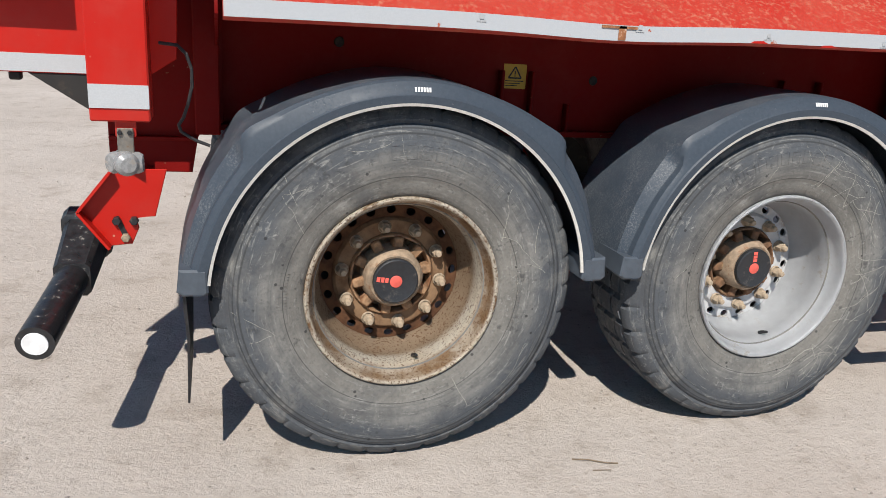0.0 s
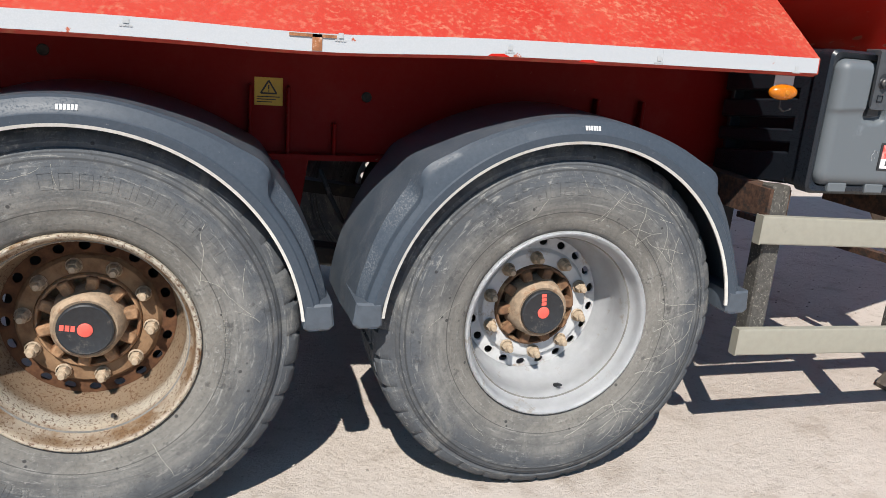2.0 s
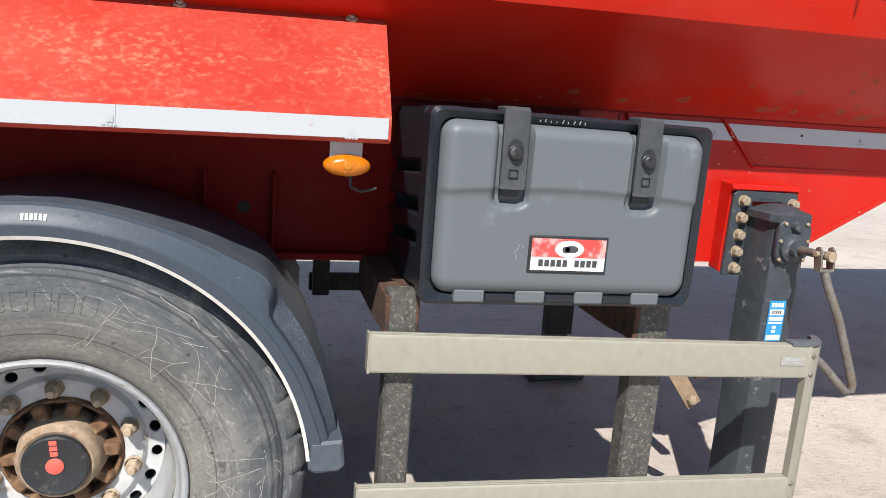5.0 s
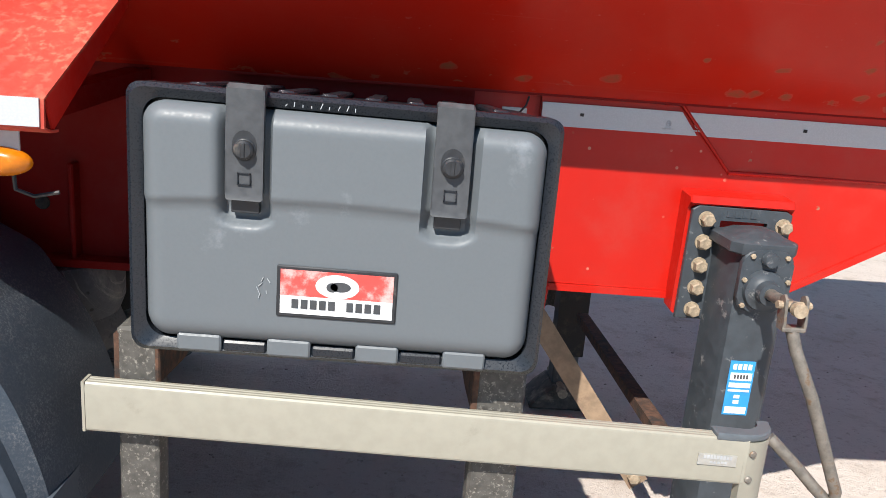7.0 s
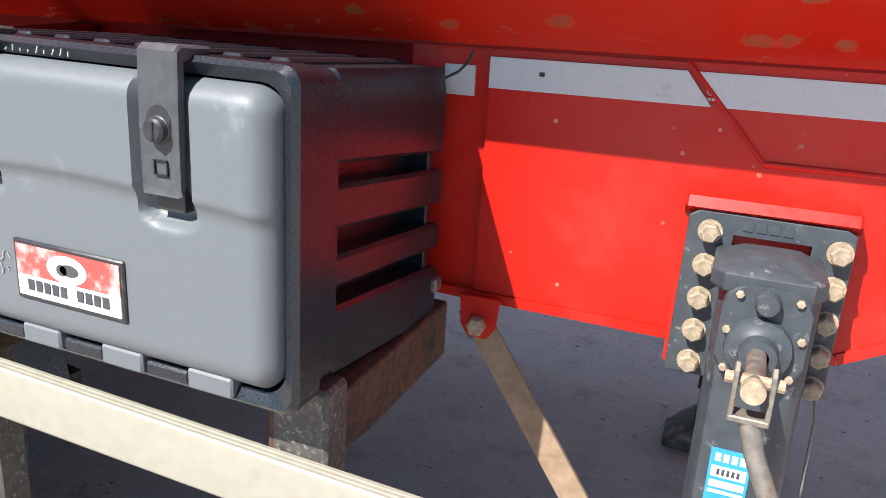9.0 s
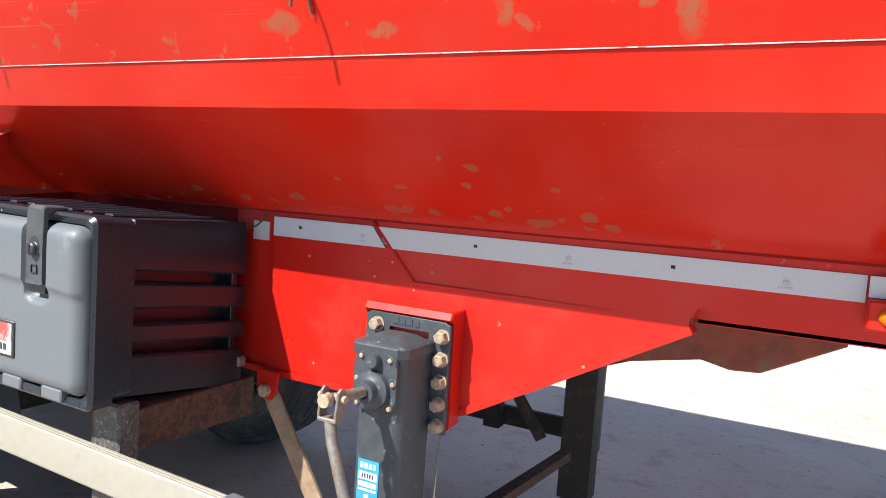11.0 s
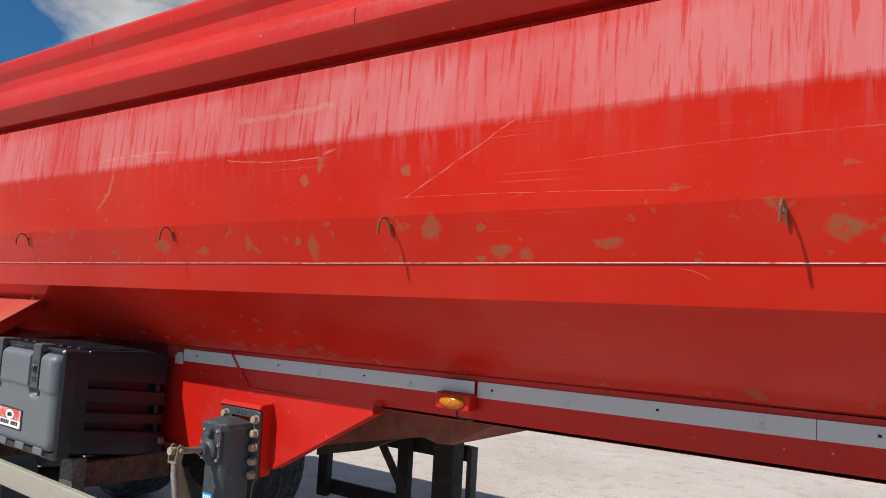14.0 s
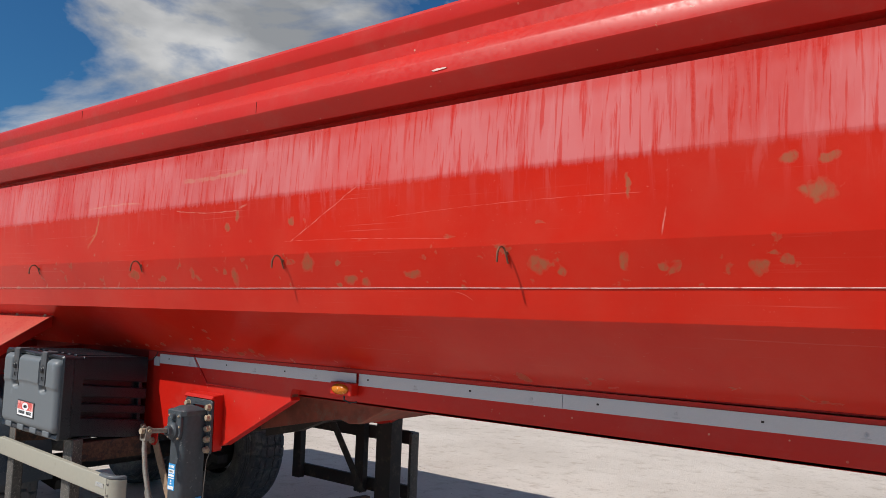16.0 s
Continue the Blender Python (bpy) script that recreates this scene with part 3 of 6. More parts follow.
def lathe(bm, prof, n=64, fn=None, close=False):
    """Profile of (r, y) turned round the y axis."""
    rings = []
    for i in range(n):
        a = 2 * math.pi * i / n
        ring = []
        for k, (r, y) in enumerate(prof):
            if fn:
                r, y = fn(k, a, r, y)
            ring.append(bm.verts.new((r * math.cos(a), y, r * math.sin(a))))
        rings.append(ring)
    m = len(prof)
    for i in range(n):
        a, b = rings[i], rings[(i + 1) % n]
        for k in range(m if close else m - 1):
            j = (k + 1) % m
            bm.faces.new((a[k], a[j], b[j], b[k]))
    return rings


def disc(bm, r, y, n=32):
    vs = [bm.verts.new((r * math.cos(2 * math.pi * i / n), y, r * math.sin(2 * math.pi * i / n))) for i in range(n)]
    bm.faces.new(vs)


def tube(bm, pts, r, n=10, cap=True):
    """A round bar along points; r a number or one for each point."""
    pts = [Vector(p) for p in pts]
    rs = r if isinstance(r, (list, tuple)) else [r] * len(pts)
    rings, up = [], None
    for i, p in enumerate(pts):
        d = (pts[min(i + 1, len(pts) - 1)] - pts[max(i - 1, 0)]).normalized()
        if up is None:
            up = d.orthogonal().normalized()
        up = (up - d * up.dot(d)).normalized()
        side = d.cross(up)
        rings.append([bm.verts.new(p + (up * math.cos(2 * math.pi * k / n) + side * math.sin(2 * math.pi * k / n)) * rs[i]) for k in range(n)])
    for a, b in zip(rings, rings[1:]):
        for k in range(n):
            bm.faces.new((a[k], a[(k + 1) % n], b[(k + 1) % n], b[k]))
    if cap:
        bm.faces.new(rings[0][::-1]), bm.faces.new(rings[-1])
    return bm


def bar(bm, a, b, w, h, up=(0, 0, 1)):
    """A flat or square bar from a to b, w across and h along up."""
    a, b, up = Vector(a), Vector(b), Vector(up)
    d = (b - a).normalized()
    side = d.cross(up).normalized()
    up = side.cross(d)
    vs = [bm.verts.new(p + side * sx * w / 2 + up * sz * h / 2) for p in (a, b) for sx, sz in ((-1, -1), (1, -1), (1, 1), (-1, 1))]
    for q in ((0, 1, 2, 3), (7, 6, 5, 4), (0, 4, 5, 1), (1, 5, 6, 2), (2, 6, 7, 3), (3, 7, 4, 0)):
        bm.faces.new([vs[k] for k in q])
    return bm


def hexagon(bm, c, r, y0, y1, dome=0.0, n=6):
    """A bolt head or nut along y, from y0 (back) to y1 (front)."""
    x, z = c
    a = [bm.verts.new((x + r * math.cos(math.pi * 2 * k / n), y0, z + r * math.sin(math.pi * 2 * k / n))) for k in range(n)]
    b = [bm.verts.new((x + r * math.cos(math.pi * 2 * k / n), y1, z + r * math.sin(math.pi * 2 * k / n))) for k in range(n)]
    d = [bm.verts.new((x + r * 0.8 * math.cos(math.pi * 2 * k / n), y1 - dome, z + r * 0.8 * math.sin(math.pi * 2 * k / n))) for k in range(n)]
    for k in range(n):
        j = (k + 1) % n
        bm.faces.new((a[k], a[j], b[j], b[k]))
        bm.faces.new((b[k], b[j], d[j], d[k]))
    bm.faces.new(d), bm.faces.new(a[::-1])
    return bm


def rounded(x0, x1, z0, z1, r, n=5):
    """A rectangle with round corners, as points (x, z)."""
    out = []
    for cx, cz, a0 in ((x1 - r, z1 - r, 0), (x0 + r, z1 - r, 90), (x0 + r, z0 + r, 180), (x1 - r, z0 + r, 270)):
        for k in range(n + 1):
            a = radians(a0 + 90 * k / n)
            out.append((cx + r * math.cos(a), cz + r * math.sin(a)))
    return out


def letters(bm, count, x0, x1, y, z0, z1, seed=1, gap=0.25):
    """A row of plain bars in place of lettering."""
    w = (x1 - x0) / count
    for k in range(count):
        add_box(bm, x0 + k * w, x0 + (k + 1 - gap) * w, y, y + 0.0008, z0, z1)
    return bm


MID = 3.27


def lean(bm, k=TILT, x0=4.0):
    """The trailer stands a little nose-up: lift with x."""
    for v in bm.verts:
        v.co.z += k * (v.co.x - x0)
    return bm


# ---------------------------------------------------------------- ground
def make_ground():
    bm = bmesh.new()
    xs = [-600, -60, -12] + [-5 + 0.25 * i for i in range(0, 65)] + [20, 80, 600]
    ys = [-600, -60, -10] + [-2 + 0.25 * i for i in range(0, 57)] + [20, 80, 600]
    grid = []
    for x in xs:
        row = []
        for y in ys:
            near = abs(x) < 15 and -5 < y < 15
            z = (noise.noise(Vector((x * 0.6, y * 0.9, 0))) * 0.008 + noise.noise(Vector((x * 0.2, y * 4, 7))) * 0.004) if near else 0.0
            row.append(bm.verts.new((x, y, z - 0.002)))
        grid.append(row)
    for a, b in zip(grid, grid[1:]):
        for k in range(len(ys) - 1):
            bm.faces.new((a[k], b[k], b[k + 1], a[k + 1]))
    g = part("ground", bm, M_GROUND, smooth=60)
    tagged(g, "dry compacted beige dirt yard with fine gravel", "ground", kind="structure")


make_ground()

# ---------------------------------------------------------------- trailer
trailer = new("semi_trailer")
tagged(trailer, "red two-axle tipper semi-trailer, dusty and mud-splashed, parked on its landing legs", "trailer")

# cross-section of the tipping body on the near side, from the sole up to the rail
SIDE = [(2.588, 1.443), (2.43, 1.56), (2.276, 1.683), (2.2515, 1.781), (2.2515, 1.784), (2.2495, 1.784), (2.2478, 1.789), (2.205, 1.9225), (2.182, 2.176), (2.195, 2.4235)]


def make_body():
    X0, X1 = -1.2, 7.9
    near = sheet(SIDE, -0.006)
    bm = bmesh.new()
    steps(bm, near, X0, X1, 60, 0.0025)
    part("side_sheet", lean(bm), M_BODY, trailer, "glossy red folded steel side with dust runs, painted sky sheen and mud splashes", 5)
    bm = bmesh.new()
    far = [(2 * MID - y, z) for y, z in near]
    steps(bm, far, X0, X1, 10)
    part("side_sheet", lean(bm), M_BODY, trailer, "", 12)
    bm = bmesh.new()
    prism(bm, [(2.588, 1.448), (2 * MID - 2.588, 1.448), (2 * MID - 2.588, 1.438), (2.588, 1.438)], X0, X1)
    part("floor_sheet", lean(bm), M_RED_SHADED, trailer)
    # top rail: lip, slanted face, groove and cap
    rail = [(2.206, 2.42), (2.27, 2.428), (2.27, 2.47), (2.202, 2.466), (2.144, 2.512), (2.137, 2.524), (2.137, 2.575), (2.142, 2.586), (2.166, 2.626), (2.173, 2.634),
            (2.174, 2.68), (2.169, 2.690), (2.154, 2.710), (2.15, 2.719), (2.15, 2.766), (2.158, 2.780), (2.29, 2.785), (2.29, 2.42)]
    bm = bmesh.new()
    steps(bm, rail, X0, X1, 50, 0.003)
    part("top_rail", lean(bm), M_RAILRED, trailer, "dented red folded top rail", 25)
    bm = bmesh.new()
    steps(bm, [(2 * MID - y, z) for y, z in rail], X0, X1, 6)
    part("top_rail", lean(bm), M_RAILRED, trailer, "", 25)
    for x in (X0, X1):
        bm = bmesh.new()
        prism(bm, SIDE + [(2.2, 2.66), (2 * MID - 2.2, 2.66)] + [(2 * MID - y, z) for y, z in reversed(SIDE)], x, x + 0.01)
        part("end_wall", lean(bm), M_BODY, trailer)
    # pale bead along the sheet joint
    bm = bmesh.new()
    steps(bm, [(2.2485, 1.7832), (2.2472, 1.7836), (2.2472, 1.7852), (2.2485, 1.7856)], X0, X1, 30, 0.003)
    part("joint_bead", lean(bm), M_BEAD, trailer, "pale chipped edge of the side sheet joint", None)
    # weld joints of the rail, and a bare scrape
    for pts in ([(4.178, 2.1365, 2.526), (4.178, 2.1365, 2.574)], [(2.634, 2.1495, 2.721), (2.634, 2.1495, 2.765)]):
        bm = bmesh.new()
        tube(bm, pts, 0.0016, 6)
        part("weld_seam", lean(bm), M_SEAM, trailer)
    bm = bmesh.new()
    prism(bm, [(5.135, 2.5385), (5.15, 2.5345), (5.2, 2.537), (5.205, 2.541), (5.16, 2.543)], 2.1345, 2.1362, "y")
    part("scrape", lean(bm), M_BEAD, trailer, "bare pale scrape on the rail", None)


M_SEAM = plain("dark_weld_seam", (0.2, 0.03, 0.02), 0.7, var=0.2, scale=40)
M_RAILRED = red_paint("red_rail_paint", 0.36, 0.2, (0.5, 0.014, 0.008), 0.3)
M_BEAD = plain("chipped_pale_bead", (0.7, 0.5, 0.45), 0.6, var=0.2, scale=30, dirt=(0.5, 0.06, 0.04), amount=0.25, dscale=25)
make_body()


def make_hooks():
    """Short ribbed hooks welded below the fold of the side sheet."""
    bm = bmesh.new()
    pts = [(0.003, 0.006, -0.034), (0.003, -0.002, -0.018), (0.002, -0.008, 0.0), (0.001, -0.018, 0.014), (0.0, -0.031, 0.019), (0.0, -0.044, 0.015), (0.0, -0.053, 0.002), (0.0, -0.056, -0.014), (0.0, -0.056, -0.034)]
    tube(bm, pts, 0.0034, 8)
    for k in range(8):
        a = Vector((0.0, -0.0535, 0.0)).lerp(Vector((0.0, -0.056, -0.031)), k / 7)
        tube(bm, [a + Vector((0, 0, -0.0007)), a + Vector((0, 0, 0.0007))], 0.0045, 8)
    lathe(bm, [(0.0001, -0.007), (0.006, -0.005), (0.008, 0.001), (0.0065, 0.006)], 10)
    first = None
    for x in (2.13, 3.236, 4.314, 5.422, 6.52):
        m = Matrix.Translation((x, 2.2125, 1.897 + TILT * (x - 4)))
        if first is None:
            first = part("wire_hook", bm, M_WIRE, trailer, "short ribbed rusty steel hook welded to the side", 40)
            first.matrix_basis = m
        else:
            again("wire_hook", first, trailer, m)


make_hooks()


# ------------------------------------------------ chassis
def make_chassis():
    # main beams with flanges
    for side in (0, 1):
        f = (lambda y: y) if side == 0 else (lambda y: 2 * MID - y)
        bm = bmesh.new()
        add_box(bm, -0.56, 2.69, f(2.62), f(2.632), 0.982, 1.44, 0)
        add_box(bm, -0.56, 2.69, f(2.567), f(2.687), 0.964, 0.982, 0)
        part("chassis_beam", bm, M_RED_SHADED, trailer, "red steel chassis beam, paint darkened for shade")
        part("beam_end", box(2.66, 2.76, f(2.64), f(2.652), 0.99, 1.42, 0), M_RED_SHADED, trailer)
        # deep plate with the slanted front edge
        bm = bmesh.new()
        prism(bm, [(2.62, 1.427), (2.62, 0.995), (2.85, 0.99), (2.85, 1.427)], f(2.622), f(2.632), "y")
        part("end_plate", bm, M_RED, trailer, "red plate set back beside the gusset")
        bm = bmesh.new()
        out = [(2.842, 1.428), (2.842, 0.992), (3.25, 0.988), (3.41, 0.988), (3.455, 0.998), (3.96, 1.274), (3.96, 1.434)]
        prism(bm, out, f(2.608), f(2.618), "y")
        part("gusset_plate", bm, M_RED, trailer, "bright red gusset plate below the body")
        bm = bmesh.new()
        line = [(2.70, 0.985), (2.80, 0.982), (3.25, 0.979), (3.405, 0.979), (3.455, 0.989), (3.965, 1.269)]
        for a, b in zip(line, line[1:]):
            bar(bm, (a[0], f(2.632), a[1]), (b[0], f(2.632), b[1]), 0.056, 0.018)
        part("folded_edge", bm, M_RED, trailer)
        bm = bmesh.new()
        tube(bm, [(3.297, f(2.602), 1.286), (3.42, f(2.602), 1.287), (3.8, f(2.606), 1.288)], [0.005, 0.0045, 0.003], 8)
        part("rolled_lip", bm, M_RED, trailer, "rolled lower lip of the rail panel")
        bm = bmesh.new()
        bar(bm, (3.97, f(2.69), 1.283), (7.7, f(2.69), 1.298), 0.07, 0.01)
        part("lower_flange", bm, M_RED, trailer)
        bm = bmesh.new()
        prism(bm, [(3.163, 1.436), (3.297, 1.288), (3.96, 1.289), (3.975, 1.318), (4.02, 1.318), (7.7, 1.338), (7.7, 1.455)], f(2.604), f(2.69), "y")
        part("side_rail", bm, M_RED, trailer, "red side rail under the body")
        bm = bmesh.new()
        prism(bm, [(3.96, 1.28), (7.7, 1.295), (7.7, 1.4), (3.96, 1.4)], f(2.655), f(2.663), "y")
        part("rail_web", bm, M_RED, trailer, "red web below the side rail")
    part("pipe_clamp", box(2.757, 2.79, 2.545, 2.575, 0.992, 1.02, 0.004), M_STEEL, trailer, "small grey steel clamp")
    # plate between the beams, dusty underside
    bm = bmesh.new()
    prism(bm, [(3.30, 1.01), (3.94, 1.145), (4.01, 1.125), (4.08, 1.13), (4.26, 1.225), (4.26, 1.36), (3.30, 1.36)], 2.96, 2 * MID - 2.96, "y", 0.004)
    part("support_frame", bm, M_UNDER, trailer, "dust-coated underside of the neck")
    bm = bmesh.new()
    prism(bm, [(3.32, 0.972), (3.58, 1.03), (3.84, 1.13), (3.84, 1.3), (3.32, 1.3)], 3.0, 3.06, "y")
    part("neck_beam", bm, M_DARK, trailer, "dark inner neck beam")
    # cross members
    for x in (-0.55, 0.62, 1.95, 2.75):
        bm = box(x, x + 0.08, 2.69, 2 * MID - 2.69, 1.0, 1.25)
        part("cross_member", bm, M_RED_SHADED, trailer)
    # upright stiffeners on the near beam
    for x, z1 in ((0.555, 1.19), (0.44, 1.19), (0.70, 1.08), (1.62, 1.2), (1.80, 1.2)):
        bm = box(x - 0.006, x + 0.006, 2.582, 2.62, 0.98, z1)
        part("stiffener", bm, M_RED_SHADED, trailer)
    # holes drawn as rimmed discs, the dark inside them put in the colour
    for x, z in ((0.805, 1.165), (-0.13, 1.254), (1.72, 1.10)):
        bm = bmesh.new()
        lathe(bm, [(0.0001, -0.001), (0.013, -0.001), (0.016, -0.003), (0.017, 0.0)], 20)
        move(bm, Matrix.Translation((x, 2.6195, z)))
        part("plug", bm, M_DARK, trailer, "dark disc standing in for a hole")
    bm = bmesh.new()
    bar(bm, (3.297, 2.70, 0.54), (3.333, 3.86, 0.485), 0.045, 0.035)
    part("leg_brace", bm, M_RUSTBEAM, trailer, "dust-covered brace between the landing legs")
    # suspension hangers and axles
    for cx in (0.0, 1.32):
        for f in (lambda y: y, lambda y: 2 * MID - y):
            bm = bmesh.new()
            x = cx - 0.46 if cx == 0 else (0.425 if f(1) == 1 else 0.36)
            prism(bm, [(x, 0.98), (x + 0.2, 0.98), (x + 0.16, 0.72), (x + 0.1, 0.60), (x + 0.02, 0.60), (x, 0.72)], f(2.60), f(2.68), "y", 0.004)
            part("hanger_bracket", bm, M_RED_SHADED, trailer, "red suspension hanger, paint darkened for shade")
            bm = bmesh.new()
            lathe(bm, [(0.0001, 0), (0.1, 0), (0.13, 0.02), (0.14, 0.06), (0.125, 0.10), (0.14, 0.14), (0.14, 0.19), (0.12, 0.23), (0.0001, 0.23)], 28)
            move(bm, Matrix.Translation((cx + 0.42, f(2.66), 0.73)) @ Matrix.Rotation(radians(90), 4, "X"))
            part("air_spring", bm, M_RUBBER, trailer, "black rubber air spring")
            bm = bmesh.new()
            bar(bm, (x + 0.06, f(2.645), 0.66), (cx + 0.42, f(2.645), 0.50), 0.09, 0.06)
            part("trailing_arm", bm, M_DARK, trailer)
            bm = bmesh.new()
            lathe(bm, [(0.0001, 0), (0.222, 0), (0.222, 0.2), (0.12, 0.21), (0.0001, 0.21)], 40)
            move(bm, Matrix.Translation((cx, f(2.36) if f(1) == 1 else f(2.36) - 0.21, 0.5575)))
            part("brake_drum", bm, M_DARK, trailer)
        bm = bmesh.new()
        tube(bm, [(cx, 2.5, 0.5575), (cx, 2 * MID - 2.5, 0.5575)], 0.065, 20)
        part("axle", bm, M_DARK, trailer, "grimy axle tube")
    # looped air line between the wheels
    bm = bmesh.new()
    tube(bm, [(0.66, 2.60, 0.93), (0.69, 2.57, 0.85), (0.73, 2.56, 0.77), (0.78, 2.58, 0.73), (0.84, 2.62, 0.72)], 0.008, 8)
    part("air_hose", bm, M_BLACK, trailer)
    # white tape on the deep plate, in pieces
    for x0, x1 in ((2.755, 2.812), (2.844, 3.166), (3.182, 4.272), (4.412, 5.43), (5.4315, 6.5), (6.5015, 7.6)):
        bm = bmesh.new()
        z0, z1 = (1.363, 1.415) if x0 > 2.83 else (1.345, 1.397)
        c0 = -0.02 if abs(x0 - 3.182) < 0.01 else 0
        c1 = 0.042 if abs(x1 - 3.166) < 0.01 else 0
        prism(bm, [(x0 + (0.042 if c0 else 0), z0), (x1 + c1, z0), (x1, z1), (x0, z1)], 2.5995 if x0 > 2.83 else 2.618, 2.604 if x0 > 3.17 else 2.608 if x0 > 2.83 else 2.622, "y")
        part("reflective_tape", lean(bm, 0.005, 2.8), M_TAPE2, trailer, "pale grey reflective tape on red steel")
    # slanted rod bead below the tape
    bm = bmesh.new()
    tube(bm, [(3.160, 2.600, 1.437), (3.18, 2.600, 1.416), (3.23, 2.601, 1.362), (3.297, 2.602, 1.288)], 0.0035, 6)
    part("weld_seam", bm, M_RED, trailer)
    # small print marks and dots on the tape
    for x in (3.138, 3.205, 3.69, 4.135, 4.74, 5.3, 5.85, 6.4):
        bm = bmesh.new()
        z = 1.389 + 0.005 * (x - 2.8)
        letters(bm, 5, x - 0.014, x + 0.014, 2.5985, z - 0.016, z - 0.0125)
        for a in range(8):
            u, v = math.pi * a / 4, math.pi * (a + 1) / 4
            bar(bm, (x + 0.006 * math.cos(u), 2.5989, z - 0.002 + 0.006 * math.sin(u)), (x + 0.006 * math.cos(v), 2.5989, z - 0.002 + 0.006 * math.sin(v)), 0.0012, 0.0008, (0, 1, 0))
        add_box(bm, x - 0.0025, x + 0.0025, 2.5985, 2.5993, z - 0.004, z)
        part("tape_mark", bm, M_TAPEMARK, trailer, "faint grey print on the tape", None)
    for x in (2.936, 3.46, 3.918, 4.469, 5.02, 5.57, 6.12):
        z = 1.392 + 0.005 * (x - 2.8)
        part("tape_dot", box(x - 0.0045, x + 0.0045, 2.5982, 2.5992, z - 0.0035, z + 0.0035, 0), M_DARK, trailer, "small black dot", None)


M_TAPEMARK = plain("faint_grey_print", (0.4, 0.41, 0.42), 0.6, var=0.1)
make_chassis()


# ------------------------------------------------ sloping deck over the wheels
def make_deck():
    X0, X1 = -0.502, 2.01
    bm = bmesh.new()
    prof = [(2.392, 1.604), (2.355, 1.589), (2.034, 1.378), (2.024, 1.371), (2.022, 1.328), (2.04, 1.32), (2.06, 1.32)]
    poly = sheet(prof, 0.004)
    steps(bm, poly, X0, X1, 40, 0.004)
    for v in bm.verts:
        # the front end is cut on a slant, and the lip is knocked down near the middle
        if v.co.x > X1 - 0.01:
            v.co.x += (v.co.y - 2.02) * 0.1
        dent = math.exp(-((v.co.x - 0.57) / 0.3) ** 2) * max(0, (2.2 - v.co.y) / 0.2)
        v.co.z -= 0.014 * min(1, dent)
    part("wing_deck", lean(bm, 0.012, 0.6), M_DECK, trailer, "sun-faded red sloping deck with pale rust spots", 20)
    # end cheeks
    bm = bmesh.new()
    prism(bm, [(2.03, 1.37), (2.37, 1.59), (2.37, 1.52), (2.05, 1.322)], X1 - 0.004, X1)
    part("deck_end", lean(bm, 0.012, 0.6), M_RED, trailer)
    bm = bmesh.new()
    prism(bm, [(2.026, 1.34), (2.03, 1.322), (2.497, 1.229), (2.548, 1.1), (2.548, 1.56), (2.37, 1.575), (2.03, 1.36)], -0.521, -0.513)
    part("deck_gusset", bm, M_RED_SHADED, trailer, "red gusset under the end of the deck, darkened for shade")
    # tape in three runs
    for a, b in ((X0 + 0.002, 0.5695), (0.571, 1.49), (1.4904, 2.004)):
        bm = bmesh.new()
        steps(bm, [(2.0185, 1.33), (2.0215, 1.33), (2.0235, 1.372), (2.0205, 1.372)], a, b, 20)
        for v in bm.verts:
            v.co.z -= 0.0135 * math.exp(-((v.co.x - 0.57) / 0.3) ** 2)
            v.co.y += noise.noise(Vector((v.co.x * 1.7, 4.0, 2.02))) * 0.002
        part("reflective_tape", lean(bm, 0.012, 0.6), M_TAPE, trailer, "white reflective tape chipped and rust-stained", None)
    # rust run at the joint
    bm = bmesh.new()
    add_box(bm, 0.553, 0.576, 2.0165, 2.0188, 1.318, 1.356)
    add_box(bm, 0.50, 0.61, 2.0165, 2.0188, 1.349, 1.356)
    part("rust_patch", bm, M_RUSTSTAIN, trailer, "brown rust run on the tape", None)
    for x in (1.02, 1.27):
        bm = bmesh.new()
        prism(bm, [(x - 0.03, 1.333), (x + 0.03, 1.334), (x + 0.012, 1.341), (x - 0.02, 1.339)], 2.0165, 2.0185, "y")
        part("chip", bm, M_RED, trailer, "", None)
    for x in (0.15, 0.62, 1.05, 1.48, 1.93):
        bm = bmesh.new()
        letters(bm, 4, x - 0.014, x + 0.014, 2.0175, 1.343, 1.347)
        add_box(bm, x - 0.006, x + 0.006, 2.0175, 2.0183, 1.350, 1.362)
        part("tape_mark", bm, M_TAPEMARK, trailer, "", None)
    # screws along the upper edge
    first = None
    for k in range(7):
        x = -0.35 + 0.385 * k
        m = Matrix.Translation((x, 2.348, 1.5885 + 0.012 * (x - 0.6))) @ Matrix.Rotation(radians(-60), 4, "X")
        if first is None:
            bm = bmesh.new()
            hexagon(bm, (0, 0), 0.008, 0.004, -0.005, 0.002)
            lathe(bm, [(0.0001, -0.0005), (0.014, -0.0005), (0.015, 0.004)], 14)
            first = part("screw", bm, M_BOLT, trailer, "rust-ringed screw")
            first.matrix_basis = m
        else:
            again("screw", first, trailer, m)
    # red box frame carrying the deck, seen below it
    for x in (-0.45, 0.62, 1.3, 1.95):
        bm = bmesh.new()
        bar(bm, (x, 2.06, 1.362), (x, 2.6, 1.40), 0.05, 0.04)
        part("deck_bracket", bm, M_RED_SHADED, trailer)


M_RUSTSTAIN = plain("rust_stain", (0.3, 0.12, 0.05), 0.85, var=0.4, scale=60, dirt=(0.5, 0.4, 0.33), amount=0.2, dscale=60)
make_deck()


